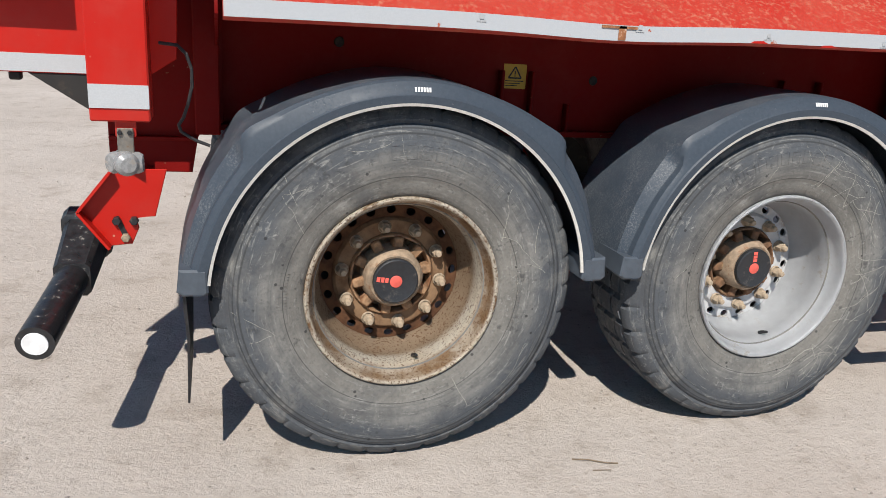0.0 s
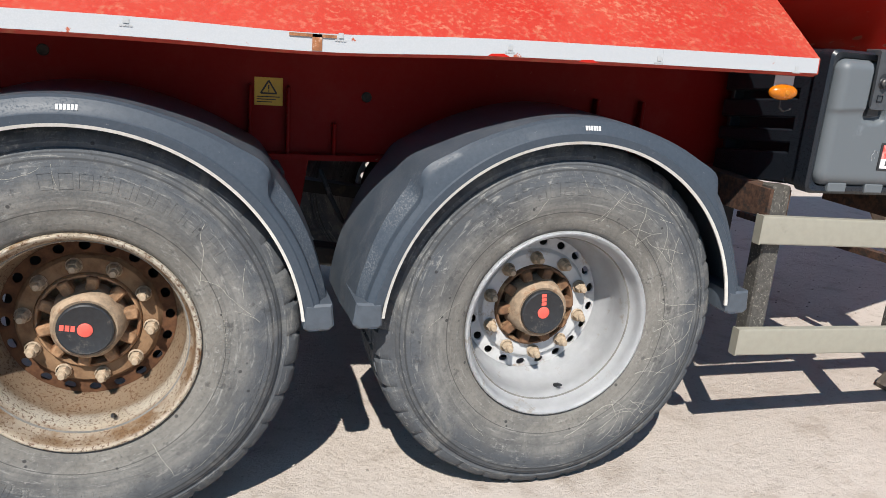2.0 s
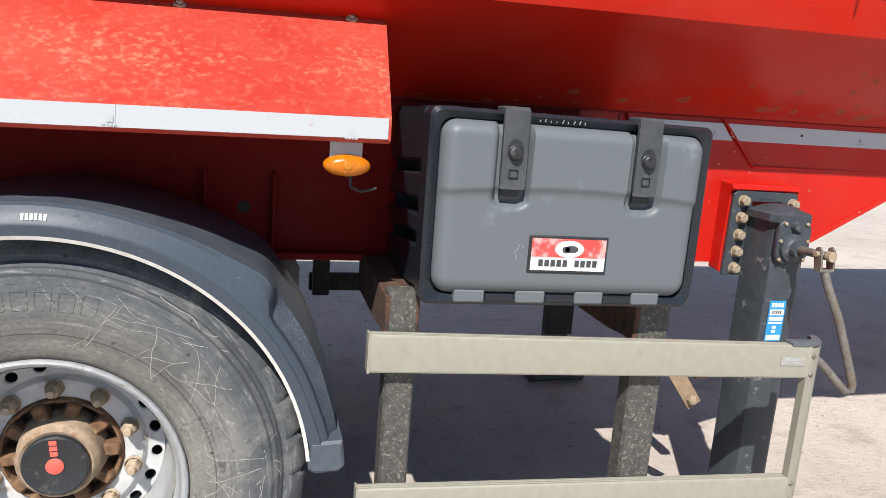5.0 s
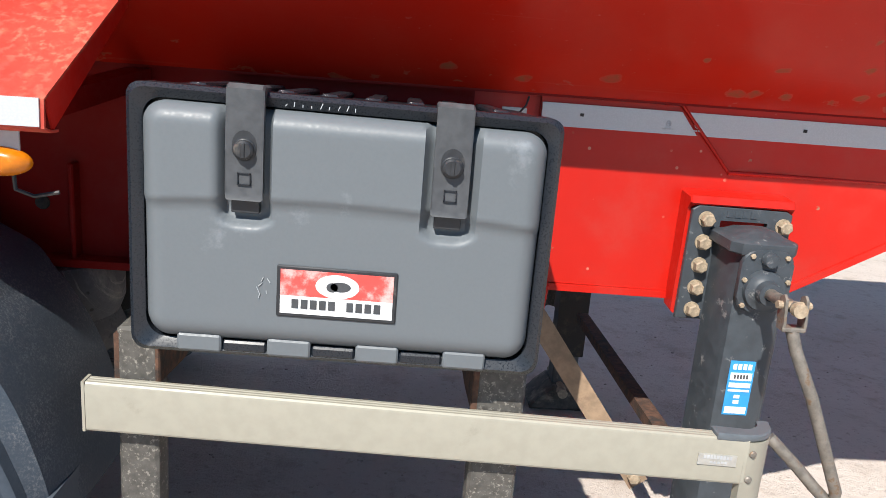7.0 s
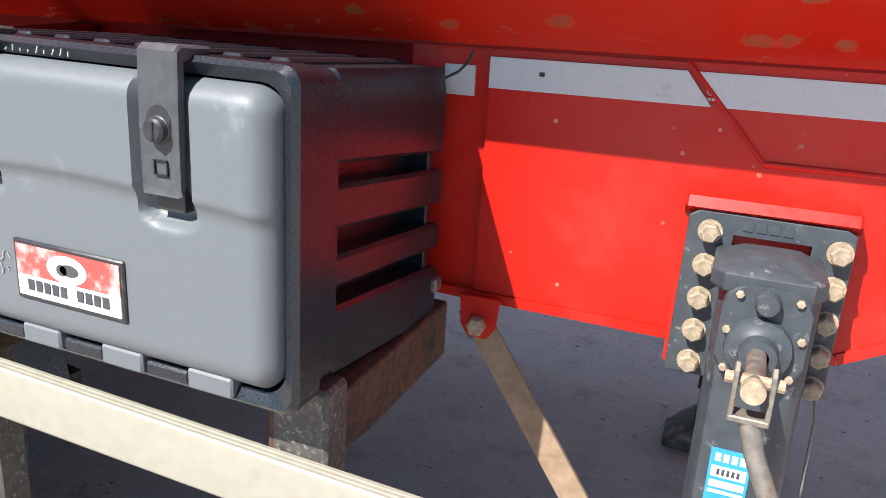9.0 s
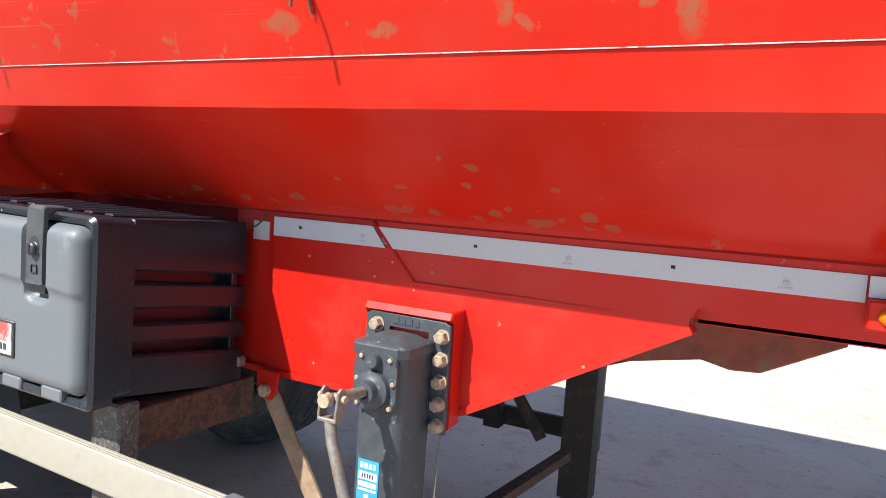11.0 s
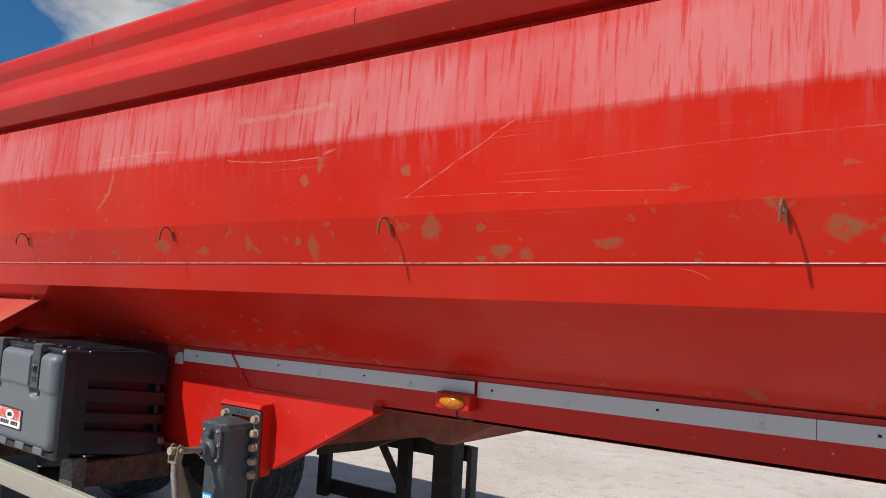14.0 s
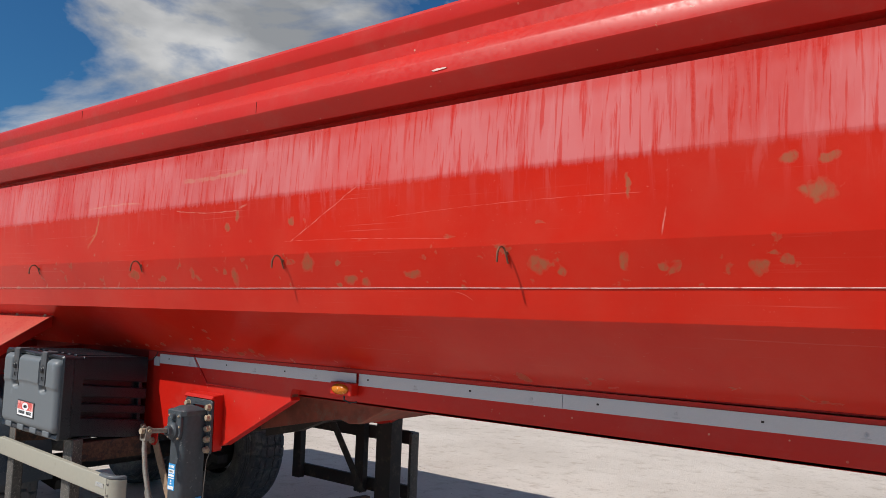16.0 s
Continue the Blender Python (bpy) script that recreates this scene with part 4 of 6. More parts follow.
# warning label on the near beam
def make_warning():
    bm = box(0.453, 0.539, 2.6175, 2.6198, 1.126, 1.211, 0)
    lab = part("warning_label", bm, M_YELLOW, trailer, "yellow warning label with a black triangle", None)
    bm = bmesh.new()
    for a, b in (((0.472, 1.163), (0.52, 1.163)), ((0.52, 1.163), (0.496, 1.202)), ((0.496, 1.202), (0.472, 1.163))):
        bar(bm, (a[0], 2.617, a[1]), (b[0], 2.617, b[1]), 0.005, 0.0012, (0, 1, 0))
    add_box(bm, 0.494, 0.498, 2.6164, 2.6175, 1.175, 1.188)
    add_box(bm, 0.494, 0.498, 2.6164, 2.6175, 1.168, 1.172)
    for k in range(3):
        add_box(bm, 0.46, 0.53 - 0.012 * k, 2.6168, 2.6175, 1.151 - 0.008 * k, 1.154 - 0.008 * k)
    part("warning_print", bm, M_BLACK, lab, "black triangle and lines", None)


make_warning()


# ------------------------------------------------ wheels
def tyre_mesh():
    half = [(0.262, 2.145), (0.286, 2.124), (0.294, 2.108), (0.308, 2.097), (0.335, 2.091), (0.347, 2.0895), (0.35, 2.0875), (0.395, 2.081), (0.43, 2.080), (0.455, 2.082),
            (0.462, 2.0855), (0.468, 2.086), (0.484, 2.092), (0.495, 2.101), (0.499, 2.11), (0.505, 2.111), (0.51, 2.110), (0.529, 2.119), (0.541, 2.133),
            (0.547, 2.15), (0.5485, 2.168), (0.541, 2.171), (0.541, 2.18), (0.55, 2.183), (0.55, 2.225), (0.541, 2.228), (0.541, 2.238), (0.5505, 2.241)]
    mid = 2.2725
    prof = half + [(r, 2 * mid - y) for r, y in reversed(half)]
    nh = len(half)
    N = 288

    def fn(k, a, r, y):
        i = round(a / (2 * math.pi) * N)
        kk = k if k < nh else 2 * nh - 1 - k
        front = k < nh
        ph = (i + (0 if front else 4)) % 8
        if 17 <= kk <= 20 and ph in (0,):
            r -= 0.016 if kk > 18 else 0.005
            y += (0.004 if front else -0.004) if kk <= 18 else 0
        if 23 <= kk <= 27 and (i + 2) % 8 == 0:
            r -= 0.016
        if 21 <= kk <= 26:
            y += 0.009 * math.sin(i * math.pi / 4)
        if r > 0.45:
            r += 0.08 * (r - 0.45)
        # flattened where it stands, with a slight bulge
        low = -r * math.sin(a)
        if low > 0.556:
            r = 0.556 / -math.sin(a)
        if low > 0.4:
            y += (-1 if y < mid else 1) * 0.012 * ((low - 0.4) / 0.15) * (1 if r < 0.52 else 0.5)
        return r, y - 2.2 + 0.006
    bm = bmesh.new()
    lathe(bm, prof, N, fn)
    return bm


WALL = ((0.292, 2.124), (0.300, 2.108), (0.312, 2.097), (0.335, 2.091), (0.35, 2.0875), (0.395, 2.081), (0.43, 2.080), (0.4554, 2.082), (0.463, 2.0855), (0.4867, 2.092), (0.4986, 2.101), (0.503, 2.11))


def wall_y(x, z):
    """Face of the sidewall at a place in the wheel's own axes."""
    r = math.hypot(x, z)
    y = WALL[-1][1]
    for (r0, y0), (r1, y1) in zip(WALL, WALL[1:]):
        if r0 <= r <= r1:
            y = y0 + (y1 - y0) * (r - r0) / (r1 - r0)
    if -z > 0.4:
        y -= 0.012 * (-z - 0.4) / 0.15
    return y - 2.2 + 0.006


def ribbon(bm, pts, w, lift=0.0005):
    """A thin raised line laid on the sidewall through points (x, z)."""
    rows = []
    for i, p in enumerate(pts):
        a, b = Vector(pts[max(i - 1, 0)]), Vector(pts[min(i + 1, len(pts) - 1)])
        d = (b - a).normalized()
        s = Vector((-d.y, d.x)) * w / 2
        row = []
        for k, up in ((-1, -0.001), (-0.7, lift), (0.7, lift), (1, -0.001)):
            x, z = p[0] + s.x * k, p[1] + s.y * k
            row.append(bm.verts.new((x, wall_y(x, z) - up, z)))
        rows.append(row)
    for a, b in zip(rows, rows[1:]):
        for k in range(3):
            bm.faces.new((a[k], b[k], b[k + 1], a[k + 1]))


def polar(r, a):
    return (r * math.cos(radians(a)), r * math.sin(radians(a)))


def arc_marks(w, r0, r1, a0, a1, count, width=0.0022, fill=0.62, open_box=True):
    """Raised outlines of plain bars round the sidewall in place of its lettering."""
    for k in range(count):
        s = a0 + (a1 - a0) * k / count
        e = s + (a1 - a0) / count * fill
        bm = bmesh.new()
        if open_box:
            run = [polar(r0, s), polar(r0, (s + e) / 2), polar(r0, e), polar((r0 + r1) / 2, e), polar(r1, e), polar(r1, (s + e) / 2), polar(r1, s), polar((r0 + r1) / 2, s), polar(r0, s)]
        else:
            run = [polar(r0, (s + e) / 2), polar(r1, (s + e) / 2)]
        ribbon(bm, run, width, 0.0011)
        part("sidewall_mark", bm, M_RUBBER, w, "", None)


def rim_mesh():
    bm = bmesh.new()
    prof = [(0.285, -0.06), (0.294, -0.086), (0.2965, -0.094), (0.2945, -0.101), (0.290, -0.1035), (0.284, -0.101), (0.280, -0.094), (0.2775, -0.078), (0.273, -0.062),
            (0.267, -0.054), (0.262, -0.046), (0.2565, -0.03), (0.2555, -0.01), (0.2545, 0.045), (0.247, 0.066), (0.2375, 0.085), (0.2300, 0.101), (0.226, 0.112)]
    lathe(bm, prof, 96)
    bmesh.ops.solidify(bm, geom=list(bm.faces), thickness=0.004)
    return bm


def disc_mesh():
    """Wheel disc: a ring with twenty oval slots, a nut face and the open centre."""
    bm = bmesh.new()
    n = 20
    r0, r1 = 0.188, 0.226
    for side in (0.0, 0.008):
        for i in range(n):
            a0 = 2 * math.pi * i / n
            da = 2 * math.pi / n
            def pt(u, r):
                return (r * math.cos(a0 + da * u), 0.108 + side + (0.226 - r) * -0.1, r * math.sin(a0 + da * u))
            rm = (r0 + r1) / 2 + 0.001
            outer, inner = [], []
            for k in range(16):
                t = 2 * math.pi * k / 16
                c, s = math.cos(t), math.sin(t)
                m = max(abs(c), abs(s))
                outer.append(bm.verts.new(pt(0.5 + 0.5 * c / m, (r0 + r1) / 2 + (r1 - r0) / 2 * s / m)))
                inner.append(bm.verts.new(pt(0.5 + 0.235 * c, rm + 0.0128 * s)))
            for k in range(16):
                j = (k + 1) % 16
                bm.faces.new((outer[k], outer[j], inner[j], inner[k]))
    lathe(bm, [(0.188, 0.1042), (0.185, 0.101), (0.181, 0.094), (0.177, 0.0895), (0.172, 0.088), (0.15, 0.088), (0.138, 0.088), (0.135, 0.094), (0.135, 0.118)], 80)
    bmesh.ops.remove_doubles(bm, verts=bm.verts, dist=0.0004)
    return bm


def hub_mesh():
    bm = bmesh.new()
    lathe(bm, [(0.137, 0.128), (0.136, 0.084), (0.132, 0.078), (0.127, 0.078), (0.124, 0.086), (0.122, 0.125), (0.1, 0.128), (0.094, 0.09), (0.09, 0.06), (0.084, 0.036), (0.074, 0.029), (0.0001, 0.029)], 48)
    return bm


def nut_mesh():
    bm = bmesh.new()
    lathe(bm, [(0.0001, 0.0), (0.021, 0.0), (0.022, 0.004), (0.019, 0.009)], 16)
    move(bm, Matrix.Scale(-1, 4, (0, 1, 0)))
    hexagon(bm, (0, 0), 0.0175, 0.002, -0.026, 0.004)
    lathe(bm, [(0.011, -0.024), (0.0105, -0.042), (0.008, -0.046), (0.0001, -0.046)], 10)
    return bm


WHEEL_MESH = {}


def wheel(cx, near, rim_mat, disc_mat, hub_mat, nut_mat, label, turn):
    first = not WHEEL_MESH
    pos = pose(cx, 2.2, 0.558) if near else pose(cx, 2 * MID - 2.2, 0.558, 0, 0, 180)

    def put(name, make, mat, parent, label="", m=None, smooth=40.0):
        key = (name, mat.name)
        if key in WHEEL_MESH:
            ob = again(name, WHEEL_MESH[key], parent, m)
        else:
            ob = part(name, make(), mat, parent, label, smooth)
            WHEEL_MESH[key] = ob
            if m is not None:
                ob.matrix_basis = m
        if label:
            ob["label"] = label
        return ob
    w = put("wheel", rim_mesh, rim_mat, trailer, label, pos)
    put("tyre", tyre_mesh, M_RUBBER, w, "worn dusty grey truck tyre", None, 28)
    spin = pose(0, 0, 0, 0, turn, 0)
    put("wheel_disc", disc_mesh, disc_mat, w, "", spin, 30)
    put("hub", hub_mesh, hub_mat, w, "dusty rusted hub", spin)
    def collar():
        bm = bmesh.new()
        lathe(bm, [(0.1, 0.11), (0.098, 0.085), (0.0945, 0.055), (0.088, 0.034), (0.079, 0.025), (0.072, 0.028)], 40, lambda k, a, r, y: (r + (0.003 * math.sin(a * 5 + 1) if k < 3 else 0), y))
        return bm
    put("hub_collar", collar, M_COLLAR, w, "beige dusty collar round the cap", spin)
    for k in range(10):
        put("hub_rib", lambda: box(0.086, 0.130, 0.064, 0.122, -0.016, 0.016, 0.006), hub_mat, w, "", pose(0, 0, 0, 0, turn + 18 + 36 * k, 0))
    for k in range(10):
        a = 2 * math.pi * k / 10 - radians(turn)
        put("wheel_nut", nut_mesh, nut_mat, w, "", pose(0.161 * math.cos(a), 0.086, 0.161 * math.sin(a)))

    def cap():
        bm = bmesh.new()
        lathe(bm, [(0.0715, 0.036), (0.0725, 0.022), (0.071, 0.015), (0.067, 0.013), (0.064, 0.0145), (0.0001, 0.0145)], 48)
        return bm
    c = put("hub_cap", cap, M_CAP, w, "black plastic hub cap", None)

    def dot():
        bm = bmesh.new()
        lathe(bm, [(0.0001, 0.011), (0.017, 0.011), (0.0195, 0.0125), (0.0195, 0.016)], 28)
        return bm
    put("cap_dot", dot, M_CORAL, c, "coral red centre dot")

    def mark():
        bm = bmesh.new()
        for k in range(3):
            add_box(bm, -0.062 + 0.0135 * k, -0.0515 + 0.0135 * k, 0.0132, 0.015, -0.007, 0.009)
        return bm
    put("cap_mark", mark, M_CORAL, c, "", pose(0, 0, 0, 0, turn, 0), None)

    def valve():
        bm = bmesh.new()
        tube(bm, [(0.0, 0.0, -0.252), (0.003, -0.014, -0.244), (0.006, -0.036, -0.236)], [0.007, 0.006, 0.0045], 8)
        return bm
    put("valve", valve, M_BLACK, w, "", pose(0, -0.005, 0, 0, -14, 0))
    return w


W1 = wheel(0.0, True, M_RIM_RUST, M_DISC_RUST_SHADE, M_HUB, M_NUT, "rusty cream steel wheel with a worn tyre", 8)
W2 = wheel(1.32, True, M_RIM_WHITE, M_DISC_WHITE, M_HUB_DARK, M_NUT, "silver-white steel wheel with a worn tyre", 86)
wheel(0.0, False, M_RIM_RUST, M_DISC_RUST_SHADE, M_HUB, M_NUT, "rusty cream steel wheel with a worn tyre", 30)
wheel(1.32, False, M_RIM_WHITE, M_RIM_WHITE, M_HUB_DARK, M_NUT, "silver-white steel wheel with a worn tyre", 50)


def scratch(w, rnd, r, a, d, n, width):
    """A wandering chalky scratch on the sidewall."""
    pts = [polar(r, a)]
    for j in range(n):
        d += rnd.uniform(-0.28, 0.28)
        q = (pts[-1][0] + math.cos(d) * 0.012, pts[-1][1] + math.sin(d) * 0.012)
        if not 0.33 < math.hypot(*q) < 0.498:
            break
        pts.append(q)
    if len(pts) > 3:
        bm = bmesh.new()
        ribbon(bm, pts, width, 0.0004)
        part("scuff", bm, M_SCUFF, w, "", None)


def tyre_marks(w, turn, busy, seed):
    arc_marks(w, 0.408, 0.446, turn + 98, turn + 34, 11, 0.003, 0.68)
    arc_marks(w, 0.408, 0.446, turn - 82, turn - 146, 11, 0.003, 0.68)
    arc_marks(w, 0.345, 0.375, turn + 186, turn + 166, 14, 0.0018, 0.6, False)
    arc_marks(w, 0.352, 0.366, turn + 10, turn - 22, 12, 0.0014, 0.6)
    for a in (turn - 62, turn + 140):
        bm = bmesh.new()
        c = polar(0.43, a)
        ribbon(bm, [(c[0] + 0.014 * math.cos(k * 0.6283), c[1] + 0.014 * math.sin(k * 0.6283)) for k in range(11)], 0.002, 0.0011)
        part("sidewall_mark", bm, M_RUBBER, w, "", None)
    for r in (0.462, 0.475):
        bm = bmesh.new()
        ribbon(bm, [polar(r, k * 3) for k in range(121)], 0.0022, 0.0008)
        part("mould_line", bm, M_RUBBER, w, "", None)
    rnd = random.Random(seed)
    for k in range(9):
        scratch(w, rnd, rnd.uniform(0.36, 0.48), rnd.uniform(0, 360), rnd.uniform(0, 6.28), rnd.randrange(5, 16), rnd.uniform(0.0008, 0.0014))
    for k in range(busy):
        scratch(w, rnd, rnd.uniform(0.34, 0.48), rnd.uniform(-75, 70), rnd.uniform(0, 6.28), rnd.randrange(8, 26), rnd.uniform(0.0008, 0.0017))


tyre_marks(W1, 0, 6, 3)
tyre_marks(W2, 38, 44, 8)


# ------------------------------------------------ mudguards
LOW = {5: (0.594, 0.003), 6: (0.599, 0.008), 7: (0.603, 0.03), 8: (0.640, 0.058), 9: (0.650, 0.2), 10: (0.650, 0.41), 11: (0.63, 0.415), 12: (0.622, 0.412), 13: (0.638, 0.40), 14: (0.638, 0.2), 15: (0.628, 0.07)}


def mudguard(cx, near):
    cz = 0.563
    bm = bmesh.new()
    N = 116
    rings = []
    sec0 = [(0.552, 0.004), (0.556, -0.003), (0.572, -0.005), (0.580, -0.0055), (0.584, -0.001), (0.606, 0.009), (0.616, 0.013), (0.6225, 0.024), (0.6245, 0.08), (0.627, 0.2), (0.627, 0.41),
            (0.60, 0.415), (0.59, 0.412), (0.62, 0.40), (0.618, 0.2), (0.612, 0.06), (0.602, 0.03), (0.585, 0.012), (0.56, 0.006)]
    for i in range(N + 1):
        a = 3 + 174 * i / N
        t = abs(a - 90) / 87
        # the top flares out towards the shoulder, then the face steps down and the top stands back behind it
        q = abs(a - 90)
        e = max(0.0, min(1.0, (q - 16) / 28))
        flare = 0.02 * e * e * (3 - 2 * e)
        flare += 0.012 * math.exp(-((q - 44) / 5) ** 2)
        down = 1 / (1 + math.exp(-(q - 48) / 1.0))
        late = max(0.0, (q - 52) / 35)
        ring = []
        for k, (r, y) in enumerate(sec0):
            if 5 <= k <= 12:
                lo_r, lo_y = LOW[k]
                r = (r + flare * (1 if k > 6 else 0.75)) * (1 - down) + (lo_r - (0.022 * late if k > 7 else 0)) * down
                y = y * (1 - down) + lo_y * down
            elif 13 <= k <= 15:
                r = (r + flare * 0.8) * (1 - down) + (LOW[k][0] - 0.02 * late) * down
            c, s = math.cos(radians(a)), math.sin(radians(a))
            ring.append(bm.verts.new((cx + (r + 0.012 * max(0, (q - 72) / 15)) * c, 2.062 + y, cz + r * s)))
        rings.append(ring)
    m = len(sec0)
    for p, q in zip(rings, rings[1:]):
        for k in range(m):
            bm.faces.new((p[k], q[k], q[(k + 1) % m], p[(k + 1) % m]))
    bm.faces.new(rings[0]), bm.faces.new(rings[-1][::-1])
    if not near:
        for v in bm.verts:
            v.co.y = 2 * MID - v.co.y
    g = part("mudguard", bm, M_FENDER, trailer, "dark blue-grey plastic mudguard with a white edge", 24)
    f = (lambda y: y) if near else (lambda y: 2 * MID - y)
    # white edge strip
    bm = bmesh.new()
    rr = []
    for i in range(N + 1):
        a = radians(6 + 168 * i / N)
        rr.append([bm.verts.new((cx + r * math.cos(a), f(y), cz + r * math.sin(a))) for r, y in ((0.551, 2.0605), (0.559, 2.0575), (0.559, 2.064), (0.551, 2.066))])
    for p, q in zip(rr, rr[1:]):
        for k in range(4):
            bm.faces.new((p[k], q[k], q[(k + 1) % 4], p[(k + 1) % 4]))
    part("edge_strip", bm, M_WHITE, g, "thin white rubber edge", 50)
    # blunt ends
    for s in (-1, 1):
        bm = bmesh.new()
        prism(bm, [(cx + s * 0.556, 0.665), (cx + s * 0.628, 0.668), (cx + s * 0.635, 0.605), (cx + s * 0.62, 0.592), (cx + s * 0.563, 0.592), (cx + s * 0.553, 0.60)], f(2.056), f(2.47), "y", 0.006)
        part("end_block", bm, M_FENDER_TIP, g, "blunt grey moulded end")
    if near:
        bm = bmesh.new()
        for k in range(6):
            a = math.pi / 2 - (k - 2.5) * 0.0135
            r = 0.595
            since = len(bm.verts)
            add_box(bm, -0.0026, 0.0026, -0.0016, 0.001, -0.0065, 0.0065)
            move(bm, Matrix.Translation((cx + 0.014 + r * math.cos(a), 2.062 + 0.004, cz + r * math.sin(a))) @ Matrix.Rotation(-(a - math.pi / 2), 4, "Y") @ Matrix.Rotation(radians(-24.5), 4, "X"), since)
        part("maker_mark", bm, M_MARK, g, "small white bars in place of lettering", None)
        # bracket tube behind
        bm = bmesh.new()
        tube(bm, [(cx, 2.42, cz + 0.55), (cx, 2.6, cz + 0.55)], 0.02, 10)
        part("bracket_tube", bm, M_DARK, g)
    return g


mudguard(0.0, True)
mudguard(1.32, True)

# rear mud flap behind the first wheel
bm = bmesh.new()
prism(bm, [(-0.628, 0.66), (-0.618, 0.66), (-0.606, 0.45), (-0.612, 0.255), (-0.618, 0.255), (-0.614, 0.45)], 2.1, 2.47, "y")
part("mud_flap", bm, M_BLACK, trailer, "thin black rubber mud flap")


# ------------------------------------------------ rear end
def make_rear():
    post = part("rear_post", box(-0.807, -0.673, 2.0, 2.10, 1.062, 2.3, 0.004), M_RED, trailer, "bright red square rear post")
    part("reflective_tape", box(-0.806, -0.674, 1.9965, 2.0, 1.094, 1.149, 0), M_TAPE2, post, "white reflective band", None)
    part("lamp_tab", box(-0.755, -0.708, 2.016, 2.024, 1.024, 1.064, 0.002), M_RED, post, "small red tab under the post")
    part("lamp_plate", box(-0.751, -0.714, 2.008, 2.015, 0.965, 1.046, 0.002), M_STEEL, post, "grey lamp bracket")
    for x in (-0.744, -0.722):
        bm = bmesh.new()
        hexagon(bm, (x, 1.036), 0.006, 2.008, 2.002, 0.001)
        part("screw", bm, M_BLACK, post)
    bm = bmesh.new()
    lathe(bm, [(0.0001, -0.03), (0.018, -0.029), (0.028, -0.02), (0.03, 0.0), (0.03, 0.028), (0.026, 0.034), (0.0001, 0.034)], 24)
    move(bm, Matrix.Translation((-0.735, 2.005, 0.962)) @ Matrix.Rotation(radians(20), 4, "Z"))
    part("marker_lamp", bm, M_LAMPGLASS, post, "round clear marker lamp in grey rubber")
    for sx in (-1, 1):
        bm = bmesh.new()
        lathe(bm, [(0.0001, -0.016), (0.016, -0.014), (0.02, -0.004), (0.02, 0.02)], 20)
        move(bm, Matrix.Translation((-0.735 + sx * 0.026, 2.014, 0.962)) @ Matrix.Rotation(radians(20 + sx * 65), 4, "Z") @ Matrix.Diagonal((1, 1, 1.35, 1)))
        part("lamp_side_lens", bm, M_LAMPGLASS, post, "clear side lens of the marker lamp")
    # cut bracket with a folded edge that carries the underrun stub
    bm = bmesh.new()
    prism(bm, [(-0.829, 0.85), (-0.672, 0.85), (-0.711, 0.701), (-0.768, 0.699), (-0.760, 0.665), (-0.782, 0.614), (-0.843, 0.608), (-0.927, 0.724)], 2.497, 2.507, "y", 0.002)
    bracket = part("bumper_bracket", bm, M_RED, trailer, "red cut steel bracket for the underrun tube")
    bm = bmesh.new()
    bar(bm, (-0.829, 2.48, 0.85), (-0.928, 2.48, 0.724), 0.05, 0.008, (1, 0, 1))
    bar(bm, (-0.928, 2.48, 0.724), (-0.845, 2.48, 0.608), 0.05, 0.008, (1, 0, -1))
    part("folded_edge", bm, M_RED, bracket)
    bm = bmesh.new()
    prism(bm, [(-0.832, 0.70), (-0.818, 0.705), (-0.79, 0.64), (-0.805, 0.632)], 2.4945, 2.4965, "y")
    part("slot", bm, M_BLACK, bracket, "dark elongated slot")
    for x, z, m in ((-0.823, 0.690, M_BLACK), (-0.773, 0.690, M_BLACK), (-0.800, 0.636, M_BOLT)):
        bm = bmesh.new()
        hexagon(bm, (x, z), 0.014, 2.497, 2.482, 0.003)
        part("bolt", bm, m, bracket)
    # underrun stub: a round tube in a welded socket
    bm = bmesh.new()
    pts = [(-0.992, 2.1, 0.463), (-0.975, 2.3, 0.487), (-0.957, 2.51, 0.515)]
    tube(bm, pts, 0.049, 28)
    tubeo = part("underrun_bar", bm, M_BLACK_STEEL, trailer, "scratched black steel underrun tube with a white end")
    bm = bmesh.new()
    d = (Vector(pts[0]) - Vector(pts[1])).normalized()
    c = Vector(pts[0])
    tube(bm, [c - d * 0.001, c + d * 0.003], 0.033, 24)
    part("end_reflector", bm, M_MARK, tubeo, "round white end disc")
    bm = bmesh.new()
    rings = []
    for y, x, z, w in ((2.47, -0.957, 0.509, 0.052), (2.68, -0.942, 0.585, 0.062), (2.685, -0.942, 0.588, 0.074), (2.74, -0.94, 0.602, 0.074)):
        rings.append([bm.verts.new((x + w * a, y, z + w * b)) for a, b in ((-1, -0.75), (-0.75, -1), (0.75, -1), (1, -0.75), (1, 0.75), (0.75, 1), (-0.75, 1), (-1, 0.75))])
    for a, b in zip(rings, rings[1:]):
        for k in range(8):
            bm.faces.new((a[k], a[(k + 1) % 8], b[(k + 1) % 8], b[k]))
    bm.faces.new(rings[0]), bm.faces.new(rings[-1][::-1])
    part("tube_socket", bm, M_BLACK_STEEL, tubeo, "black welded socket of the underrun tube")
    # rear lower side: tape, plate and dark bracket
    part("rear_plate", box(-1.25, -0.83, 2.32, 2.33, 1.142, 1.62, 0.003), M_RED, trailer, "red rear side plate")
    part("reflective_tape", box(-1.25, -0.832, 2.3165, 2.32, 1.145, 1.192, 0), M_TAPE2, trailer, "pale reflective tape", None)
    bm = bmesh.new()
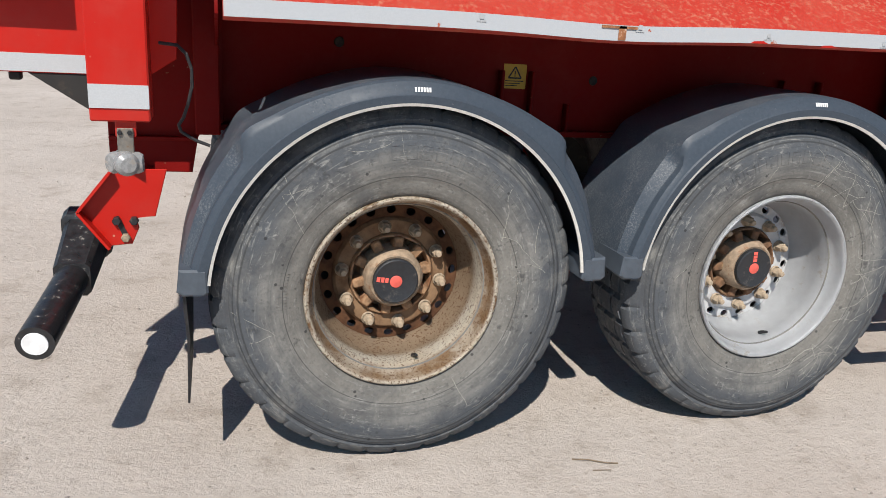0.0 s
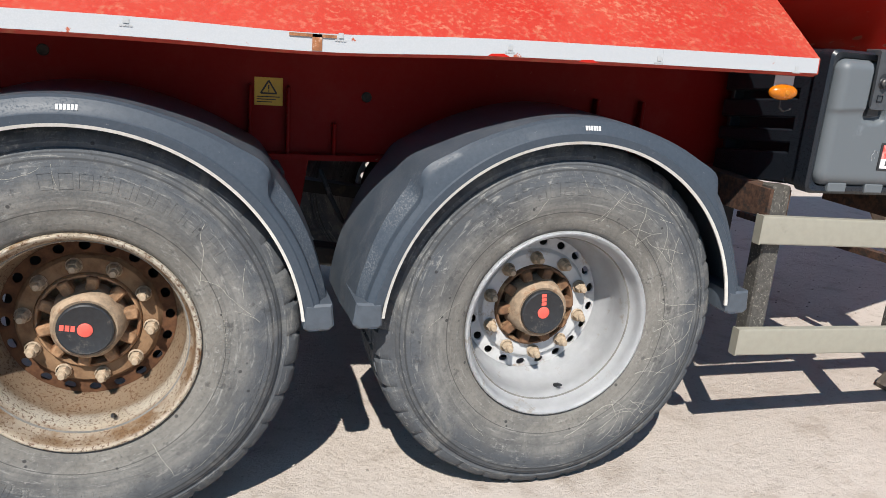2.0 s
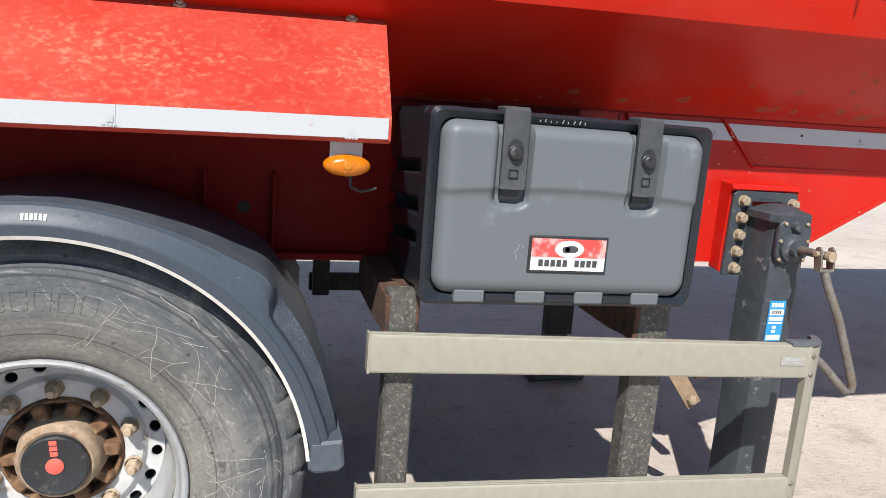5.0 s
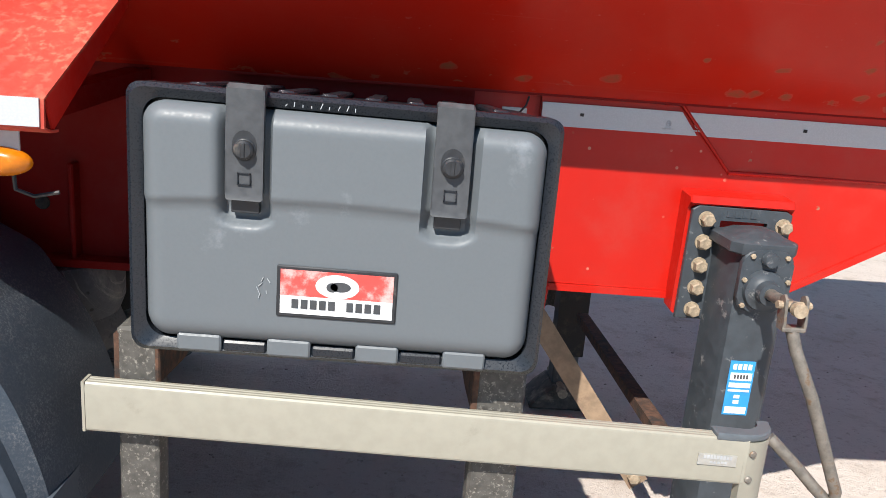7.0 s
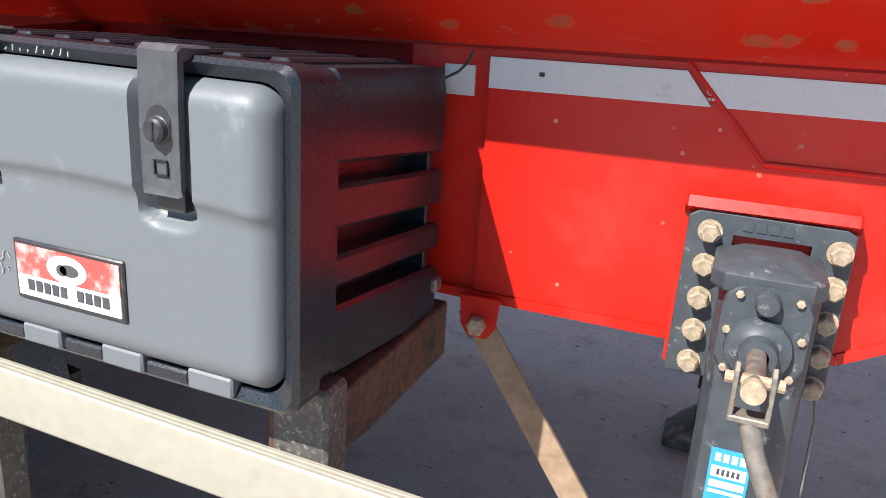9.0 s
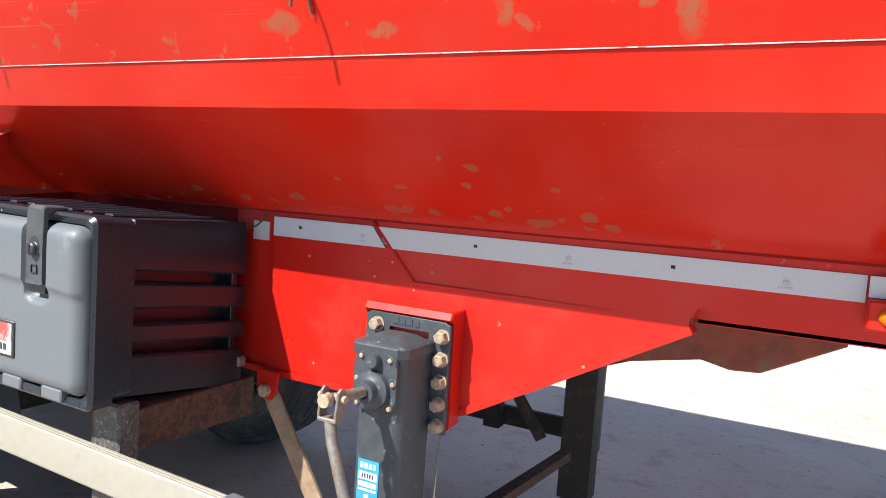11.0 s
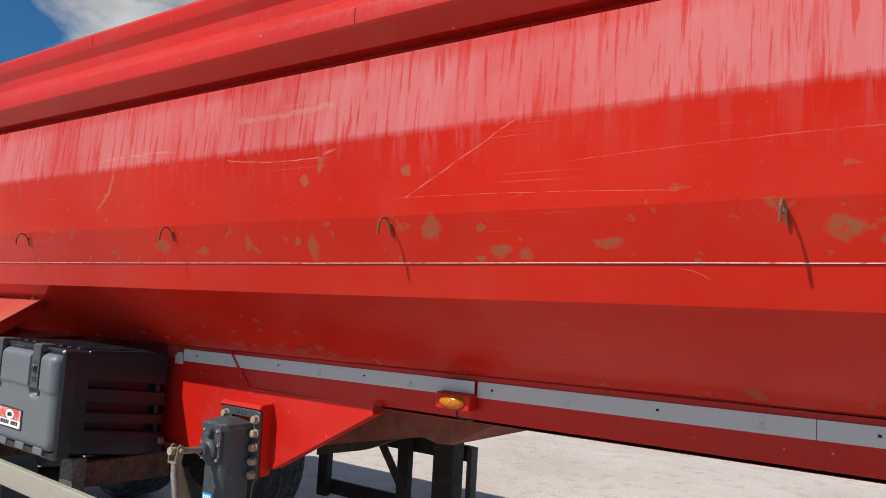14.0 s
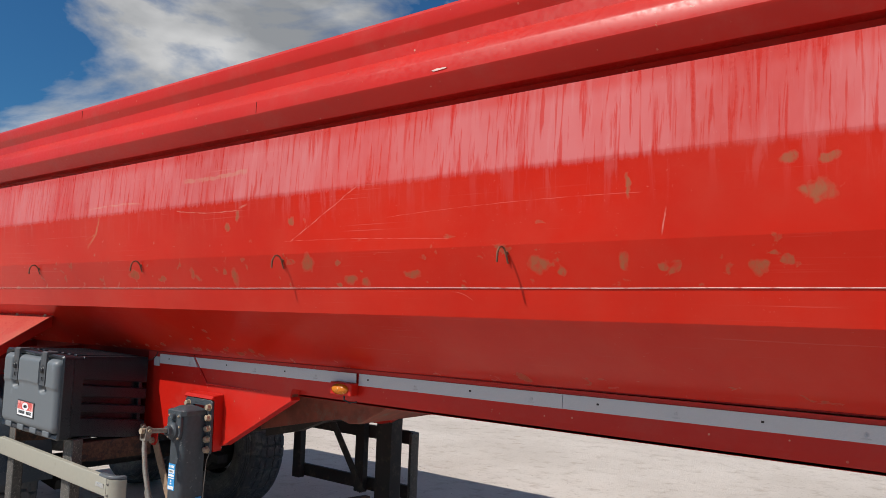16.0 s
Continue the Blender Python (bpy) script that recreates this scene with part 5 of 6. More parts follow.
    prism(bm, [(-0.828, 1.142), (-0.70, 1.142), (-0.623, 1.193), (-0.604, 1.62), (-0.828, 1.62)], 2.32, 2.33, "y", 0.002)
    part("rear_panel", bm, M_RED, trailer, "red panel behind the rear post")
    for x in (-1.03, -0.934):
        part("bolt", box(x - 0.015, x + 0.015, 2.335, 2.362, 1.12, 1.1425, 0.004), M_DARK, trailer)
    bm = bmesh.new()
    prism(bm, [(-0.995, 1.1415), (-0.81, 1.1415), (-0.81, 1.02)], 2.322, 2.332, "y")
    part("dark_gusset", bm, M_DARK, trailer)
    bm = bmesh.new()
    prism(bm, [(-0.84, 1.40), (-0.838, 0.835), (-0.598, 0.831), (-0.58, 0.944), (-0.56, 0.975), (-0.5, 0.99), (-0.5, 1.40)], 2.55, 2.56, "y", 0.002)
    part("rear_chassis_plate", bm, M_RED_SHADED, trailer, "red plate at the chassis end, darkened for shade")
    part("plate_flange", box(-0.835, -0.585, 2.52, 2.549, 0.935, 0.947, 0.002), M_RED_SHADED, trailer)
    part("rear_column", box(-0.585, -0.51, 2.50, 2.549, 0.958, 1.62, 0.004), M_RED_SHADED, trailer, "red rear column, paint darkened for shade")
    bm = bmesh.new()
    cable = [Vector(p) for p in ((-0.66, 2.2, 1.24), (-0.60, 2.19, 1.235), (-0.575, 2.18, 1.16), (-0.60, 2.19, 1.06), (-0.625, 2.2, 1.02), (-0.58, 2.2, 0.99), (-0.54, 2.2, 0.975))]
    run = [cable[0]]
    for a, b, c in zip(cable, cable[1:], cable[2:]):
        run += [a.lerp(b, 0.75), b.lerp(a.lerp(c, 0.5), 0.25), b.lerp(c, 0.25)]
    tube(bm, run + [cable[-1]], 0.0045, 8)
    part("lamp_cable", bm, M_BLACK, trailer)
    part("rear_panel", box(-1.2, -0.9, 2.25, 2 * MID - 2.25, 1.34, 1.6, 0.0), M_RED_SHADED, trailer)


M_LAMPGLASS = plain("clear_lamp_plastic", (0.26, 0.26, 0.26), 0.25, var=0.15, scale=80, dirt=(0.3, 0.26, 0.22), amount=0.2, dscale=40)
make_rear()


# ------------------------------------------------ amber side lamps
def amber_lamp(x, y, z, w, h, base, label):
    bm = bmesh.new()
    lathe(bm, [(0.0001, -0.018), (0.2, -0.0175), (0.34, -0.014), (0.46, -0.006), (0.5, 0.0), (0.5, 0.004)], 32)
    move(bm, Matrix.Translation((x, y, z)) @ Matrix.Diagonal((w, 1, h, 1)))
    plate = part("lamp_bracket", base, M_LAMP_BASE if y < 2.3 else M_RED, trailer, "small lamp bracket")
    lens = part("marker_lamp", bm, M_AMBER, plate, label)
    bm = bmesh.new()
    lathe(bm, [(0.0001, -0.0205), (0.07, -0.0205), (0.1, -0.0185), (0.1, -0.016)], 16)
    move(bm, Matrix.Translation((x, y, z)) @ Matrix.Diagonal((w, 1, h * 1.8, 1)))
    part("lens_mark", bm, M_AMBER_DARK, lens)
    bm = bmesh.new()
    tube(bm, [(x + 0.01, y + 0.02, z - h * 0.4), (x + 0.012, y + 0.02, z - h), (x + 0.035, y + 0.03, z - h * 1.25), (x + 0.07, y + 0.04, z - h * 1.1)], 0.0035, 6)
    part("lamp_cable", bm, M_BLACK, lens)


M_AMBER_DARK = plain("amber_lens_mark", (0.5, 0.17, 0.01), 0.2, var=0.1)
amber_lamp(1.927, 2.05, 1.287, 0.098, 0.046, box(1.891, 1.958, 2.051, 2.055, 1.287, 1.335, 0.001), "oval amber side marker lamp under the deck edge")
amber_lamp(4.343, 2.552, 1.353, 0.1, 0.048, box(4.276, 4.41, 2.555, 2.602, 1.325, 1.381, 0.004), "oval amber side marker lamp on the red chassis")
bm = bmesh.new()
prism(bm, [(4.276, 1.383), (4.408, 1.383), (4.408, 1.424), (4.276, 1.423)], 2.585, 2.589, "y")
part("reflective_tape", bm, M_TAPE2, trailer, "", None)


# ------------------------------------------------ toolbox
def make_toolbox():
    K = -0.014

    def fix(bm):
        for v in bm.verts:
            v.co.x = 2.105 + (v.co.x - 2.105) * 1.045
            v.co.z += 0.027 - 0.02 * max(0, (1.06 - v.co.z) / 0.1)
            v.co.y += 0.02
            v.co.z += K * (v.co.x - 2.43)
            if v.co.z > 1.28:
                v.co.z -= 0.03 * max(0, v.co.y - 2.11)
        return bm
    tb = new("toolbox")
    tagged(tb, "blue-grey and charcoal plastic truck toolbox with two latches", "toolbox")
    # shell: front frame ring, tapering sides with louvre ledges
    out = rounded(2.105, 2.763, 0.968, 1.39, 0.022)
    inn = rounded(2.128, 2.742, 0.988, 1.368, 0.03)
    n = len(out)
    bm = bmesh.new()
    loops = []
    for pts, y in ((inn, 2.10), (inn, 2.068), ([(p[0], p[1]) for p in rounded(2.112, 2.756, 0.975, 1.383, 0.022)], 2.058), (out, 2.066), (out, 2.115)):
        loops.append([bm.verts.new((p[0], y, p[1])) for p in pts])
    back = rounded(2.115, 2.752, 0.975, 1.385, 0.02)
    loops.append([bm.verts.new((p[0], 2.122, p[1])) for p in back])
    loops.append([bm.verts.new((p[0], 2.175, p[1])) for p in back])
    loops.append([bm.verts.new((p[0], 2.182, p[1])) for p in rounded(2.163, 2.704, 0.977, 1.383, 0.02)])
    loops.append([bm.verts.new((p[0], 2.545, p[1])) for p in rounded(2.163, 2.704, 0.98, 1.38, 0.02)])
    for a, b in zip(loops, loops[1:]):
        for k in range(n):
            bm.faces.new((a[k], a[(k + 1) % n], b[(k + 1) % n], b[k]))
    bm.faces.new(loops[-1]), bm.faces.new(loops[0][::-1])
    body = part("shell", fix(bm), M_SHELL, tb, "charcoal moulded plastic shell", 40)
    # stepped ledges on both ends
    for sx, x in ((1, 2.7515), (-1, 2.1155)):
        for k, (z0, z1) in enumerate(((0.975, 1.062), (1.090, 1.136), (1.172, 1.234), (1.264, 1.385))):
            bm = bmesh.new()
            prism(bm, [(x - sx * 0.054, z1), (x - sx * 0.006, z1), (x, z1 - 0.006), (x, z0 + 0.006), (x - sx * 0.006, z0), (x - sx * 0.054, z0)], 2.172, 2.548, "y", 0.003)
            for v in bm.verts:
                if 0.98 < v.co.z < 1.38:
                    v.co.z -= 0.1 * (v.co.y - 2.172)
            part("ledge", fix(bm), M_SHELL, body)
    for x0, x1 in ((2.698, 2.742), (2.125, 2.169)):
        part("end_rib", fix(box(x0, x1, 2.505, 2.525, 0.985, 1.375, 0.002)), M_SHELL, body)
    # ribs across the top
    for k in range(8):
        x = 2.17 + 0.07 * k
        bm = box(x, x + 0.03, 2.16, 2.52, 1.38, 1.392, 0.004)
        part("top_rib", fix(bm), M_SHELL, body)
    # lid: pillowed front with a crease and two latch recesses
    bm = bmesh.new()
    cols = 84
    rows_ = 68
    X0, X1, Z0, Z1, R = 2.131, 2.739, 0.991, 1.365, 0.035

    def front(x, z):
        d = min(x - X0, X1 - x, z - Z0, Z1 - z)
        dx, dz = max(0, R - min(x - X0, X1 - x)), max(0, R - min(z - Z0, Z1 - z))
        e = math.hypot(dx, dz)
        y = 2.043 + 0.026 * min(1, e / R) ** 3
        # lower field is set back a little below the bowed crease
        crease = 1.222 - 0.016 * ((x - 2.435) / 0.3) ** 2
        y -= 0.008 * max(0, min(1, (z - crease) / 0.008))
        y -= 0.003 * math.exp(-((z - crease) / 0.007) ** 2)
        for c in (2.285, 2.594):
            w = max(0, 1 - max(0, abs(x - c) - 0.034) / 0.006)
            h = max(0, min(1, (z - 1.176 - 0.5 * max(0, abs(x - c) - 0.02)) / 0.014))
            y += 0.024 * min(1, w) * h
        return y
    grid = []
    for i in range(cols + 1):
        u = i / cols
        x = X0 + (X1 - X0) * u
        col = []
        for j in range(rows_ + 1):
            z = Z0 + (Z1 - Z0) * j / rows_
            # round the corners of the outline
            xx, zz = x, z
            ex, ez = max(0, R - min(x - X0, X1 - x)), max(0, R - min(z - Z0, Z1 - z))
            e = math.hypot(ex, ez)
            if ex > 0 and ez > 0 and max(ex, ez) > 0:
                f = max(ex, ez) / e
                xx = x + (ex - ex * f) * (1 if x < (X0 + X1) / 2 else -1)
                zz = z + (ez - ez * f) * (1 if z < (Z0 + Z1) / 2 else -1)
            col.append(bm.verts.new((xx, front(xx, zz), zz)))
        grid.append(col)
    for a, b in zip(grid, grid[1:]):
        for j in range(rows_):
            bm.faces.new((a[j], b[j], b[j + 1], a[j + 1]))
    edge = [grid[i][0] for i in range(cols + 1)] + [grid[cols][j] for j in range(1, rows_ + 1)] + [grid[i][rows_] for i in range(cols - 1, -1, -1)] + [grid[0][j] for j in range(rows_ - 1, 0, -1)]
    ring = [bm.verts.new((v.co.x, 2.09, v.co.z)) for v in edge]
    for k in range(len(edge)):
        j = (k + 1) % len(edge)
        bm.faces.new((edge[k], ring[k], ring[j], edge[j]))
    lid = part("lid", fix(bm), M_GREY_LID, tb, "blue-grey moulded plastic lid", 50)
    # hinge knuckles along the bottom
    for k in range(7):
        x = 2.1805 + 0.0707 * k
        grey = k % 2 == 0
        bm = box(x, x + 0.0688, 2.052 if grey else 2.056, 2.085, 0.974 if grey else 0.975, 0.999 if grey else 0.991, 0.003)
        part("hinge_knuckle", fix(bm), M_GREY_LID if grey else M_SHELL, tb, "" if grey else "charcoal hinge knuckle")
    # latches with lock knobs
    for c in (2.285, 2.594):
        bm = bmesh.new()
        prof = [(2.10, 1.399), (2.045, 1.401), (2.036, 1.394), (2.036, 1.30), (2.039, 1.232), (2.034, 1.222), (2.042, 1.22), (2.048, 1.235), (2.046, 1.385), (2.10, 1.389)]
        prism(bm, prof, c - 0.028, c + 0.028, "x", 0.003)
        la = part("latch", fix(bm), M_LATCH, tb, "dark grey rubber draw latch")
        bm = bmesh.new()
        lathe(bm, [(0.0001, -0.013), (0.0115, -0.013), (0.0145, -0.010), (0.0155, -0.003), (0.017, -0.002), (0.018, 0.0)], 24)
        add_box(bm, -0.003, 0.003, -0.015, -0.010, -0.012, 0.012, 0.001)
        move(bm, Matrix.Translation((c, 2.036, 1.302)))
        rec = bmesh.new()
        lathe(rec, [(0.0001, -0.0008), (1.0, -0.0008), (1.0, 0.001)], 28)
        move(rec, Matrix.Translation((c, 2.036, 1.308)) @ Matrix.Diagonal((0.018, 1, 0.0235, 1)))
        part("lock_recess", fix(rec), M_CAP, la, "dark oval recess of the lock", None)
        part("lock_knob", fix(bm), M_CAP, la, "round black lock knob")
        part("latch_slot", fix(box(c - 0.021, c + 0.021, 2.050, 2.066, 1.199, 1.226, 0.001)), M_CAP, lid, "dark slot below the latch")
        bm = bmesh.new()
        for a, b, cc, d in ((-0.01, 0.01, 0.008, 0.0095), (-0.01, 0.01, -0.0095, -0.008), (-0.01, -0.0085, -0.0095, 0.0095), (0.0085, 0.01, -0.0095, 0.0095)):
            add_box(bm, c + a, c + b, 2.0352, 2.0385, 1.256 + cc, 1.256 + d)
        part("latch_mark", fix(bm), M_SHELL, la, "", None)
    # badge
    bm = bmesh.new()
    o, i2 = (2.337, 2.524, 1.038, 1.121), (2.343, 2.518, 1.044, 1.115)
    add_box(bm, o[0], o[1], 2.039, 2.045, o[2], o[3], 0.002)
    badge = part("badge", fix(bm), M_CAP, lid, "badge with a black border, red above white")
    part("badge_red", fix(box(i2[0], i2[1], 2.0375, 2.0392, 1.0715, i2[3], 0)), M_BADGE_RED, tb, "faded red upper field", None)
    part("badge_white", fix(box(i2[0], i2[1], 2.0375, 2.0392, i2[2], 1.0713, 0)), M_BADGE_WHITE, tb, "white lower field", None)
    bm = bmesh.new()
    lathe(bm, [(0.0001, -0.0005), (1, -0.0005), (1, 0.001)], 32)
    move(bm, Matrix.Translation((2.431, 2.0372, 1.0915)) @ Matrix.Diagonal((0.034, 1, 0.02, 1)))
    part("badge_oval", fix(bm), M_BADGE_WHITE, tb, "white oval", None)
    bm = bmesh.new()
    for cx, cz, rx, rz in ((2.436, 1.0915, 0.016, 0.0085), (2.423, 1.09, 0.009, 0.008)):
        since = len(bm.verts)
        lathe(bm, [(0.0001, 0), (1, 0), (1, 0.0006)], 20)
        move(bm, Matrix.Translation((cx, 2.0362, cz)) @ Matrix.Diagonal((rx, 1, rz, 1)), since)
    part("badge_emblem", fix(bm), M_LATCH, tb, "dark emblem shape", None)
    for k in range(10):
        if k != 5:
            x = 2.361 + 0.0142 * k
            part("badge_bar", fix(box(x, x + 0.0105, 2.0364, 2.0378, 1.052, 1.066, 0)), M_LATCH, tb, "", None)
    # white scrape beside the badge and on the top edge
    rnd = random.Random(4)
    for k in range(6):
        x = 2.315 + rnd.uniform(-0.008, 0.01)
        z = 1.085 + rnd.uniform(-0.018, 0.018)
        bm = bmesh.new()
        bar(bm, (x, 2.0415, z), (x + rnd.uniform(-0.008, 0.008), 2.0415, z + rnd.uniform(-0.012, 0.012)), 0.001, 0.0012, (0, 1, 0))
        part("scrape", fix(bm), M_SCRAPE, lid, "", None)
    for k in range(9):
        x = 2.34 + 0.013 * k
        bm = bmesh.new()
        bar(bm, (x, 2.0575, 1.372), (x + rnd.uniform(-0.004, 0.004), 2.0575, 1.372 + rnd.uniform(0.003, 0.01)), 0.0012, 0.0015, (0, 1, 0))
        part("scrape", fix(bm), M_SCRAPE, body, "", None)


    bm = bmesh.new()
    tube(bm, [(2.752, 2.53, 1.372), (2.772, 2.57, 1.374), (2.79, 2.592, 1.386), (2.806, 2.598, 1.404), (2.812, 2.604, 1.424)], 0.0025, 6)
    part("tie_wire", bm, M_BLACK, tb, "thin black tie wire")


M_SCRAPE = plain("pale_scrape", (0.36, 0.38, 0.4), 0.7, var=0.2, scale=100)
make_toolbox()


# ------------------------------------------------ side guard
def make_guard():
    K = -0.036

    def fix(bm):
        for v in bm.verts:
            v.co.x = 2.004 + (v.co.x - 1.988) * 1.018
            v.co.y -= 0.007
            v.co.z += 0.006 + 0.007 * (v.co.z - 0.4) / 0.4
            v.co.z += K * (v.co.x - 2.0)
        return bm
    g = part("side_guard", fix(box(2.036, 2.106, 2.163, 2.225, 0.40, 0.975, 0.006)), M_GALV, trailer, "side guard of two cream rails on weathered steel posts")
    part("guard_post", fix(box(2.672, 2.762, 2.163, 2.225, 0.40, 0.985, 0.006)), M_GALV, g, "weathered grey steel post")
    for z0, z1, x0, x1 in ((0.790, 0.881, 1.988, 3.178), (0.408, 0.499, 1.978, 3.178)):
        bm = bmesh.new()
        prof = [(2.129, z0 + 0.004), (2.131, z0), (2.158, z0), (2.16, z0 + 0.003), (2.16, z1 - 0.003), (2.157, z1), (2.151, z1), (2.150, z1 - 0.0022), (2.148, z1 - 0.0022), (2.147, z1), (2.142, z1), (2.141, z1 - 0.0022),
                (2.139, z1 - 0.0022), (2.138, z1), (2.133, z1), (2.130, z1 - 0.003), (2.1285, z1 - 0.008)]
        prism(bm, prof, x0 + 0.004, x1)
        r = part("rail", fix(bm), M_RAIL, g, "cream anodised aluminium rail", 20)
        bm = bmesh.new()
        prism(bm, [(y * 1.0, z) for y, z in ((2.1275, z0 - 0.001), (2.1615, z0 - 0.001), (2.1615, z1 + 0.0015), (2.1275, z1 + 0.0015))], x0, x0 + 0.005)
        part("rail_cap", fix(bm), M_RAIL, r, "pale plastic end cap")
    # curved end upright
    bm = bmesh.new()
    pts = []
    for k in range(9):
        a = radians(-90 + 90 * k / 8)
        pts.append((3.175 + 0.065 * math.cos(a), 2.195 + 0.065 * math.sin(a)))
    arc = [(3.172, 2.1285)] + pts + [(3.24, 2.2)]
    inner = [(3.217, 2.2)] + [(3.175 + 0.042 * math.cos(radians(-90 + 90 * k / 8)), 2.195 + 0.042 * math.sin(radians(-90 + 90 * k / 8))) for k in range(8, -1, -1)] + [(3.172, 2.152)]
    prism(bm, arc + inner, 0.41, 0.874, "z")
    up = part("end_upright", fix(bm), M_RAIL, g, "cream rounded end upright")
    bm = bmesh.new()
    cap = [(3.115, 2.127)] + arc[1:] + inner[:-1] + [(3.115, 2.162)]
    prism(bm, cap, 0.876, 0.890, "z", 0.003)
    part("upright_cap", fix(bm), M_GREY_CAP, up, "grey plastic cap")
    for x, z in ((3.188, 0.852), (3.188, 0.80), (3.188, 0.48), (3.188, 0.43)):
        bm = bmesh.new()
        lathe(bm, [(0.0001, -0.003), (0.005, -0.0025), (0.007, 0.0), (0.007, 0.002)], 14)
        move(bm, Matrix.Translation((x, 2.1295, z)))
        part("rivet", fix(bm), M_STEEL, up)
    # maker plate with illegible print
    bm = box(3.085, 3.158, 2.1265, 2.1288, 0.826, 0.848, 0)
    pl = part("maker_plate", fix(bm), M_STEELPLATE, g, "small aluminium maker plate", None)
    bm = bmesh.new()
    letters(bm, 9, 3.095, 3.150, 2.1258, 0.839, 0.846)
    letters(bm, 5, 3.108, 3.142, 2.1258, 0.830, 0.834)
    part("plate_print", fix(bm), M_TAPEMARK, pl, "", None)
    # bracket beams carrying the toolbox
    for x0, x1, dz in ((2.03, 2.11, 0.0), (2.665, 2.76, 0.0)):
        bm = bmesh.new()
        prism(bm, [(2.165, 0.872), (2.165, 0.962), (2.62, 0.968), (2.62, 0.86), (2.3, 0.862)], x0, x1, "x", 0.003)
        part("bracket_beam", fix(bm), M_RUSTBEAM, g, "rusty brown bracket beam")
    # flat strut to the landing leg and dark diagonal braces behind
    bm = bmesh.new()
    bar(bm, (2.842, 2.592, 0.965), (3.185, 2.56, 0.49), 0.052, 0.008, (0, 1, 0))
    st = part("strut", bm, M_DUSTBAR, trailer, "dust-covered flat steel strut")
    bm = bmesh.new()
    hexagon(bm, (3.168, 0.512), 0.016, 2.555, 2.541, 0.003)
    part("bolt", bm, M_BOLT, st)
    bm = bmesh.new()
    prism(bm, [(2.826, 0.99), (2.903, 0.99), (2.898, 0.933), (2.882, 0.91), (2.846, 0.91), (2.83, 0.933)], 2.578, 2.586, "y", 0.001)
    part("lug", bm, M_RED, st, "red lug")
    bm = bmesh.new()
    hexagon(bm, (2.864, 0.936), 0.018, 2.578, 2.562, 0.003)
    part("bolt", bm, M_BOLT, st)


M_GREY_CAP = plain("grey_cap_plastic", (0.1, 0.115, 0.13), 0.5, var=0.1, scale=60)
M_STEELPLATE = plain("maker_plate_metal", (0.4, 0.39, 0.36), 0.45, 0.3, 0.08, 60)
make_guard()


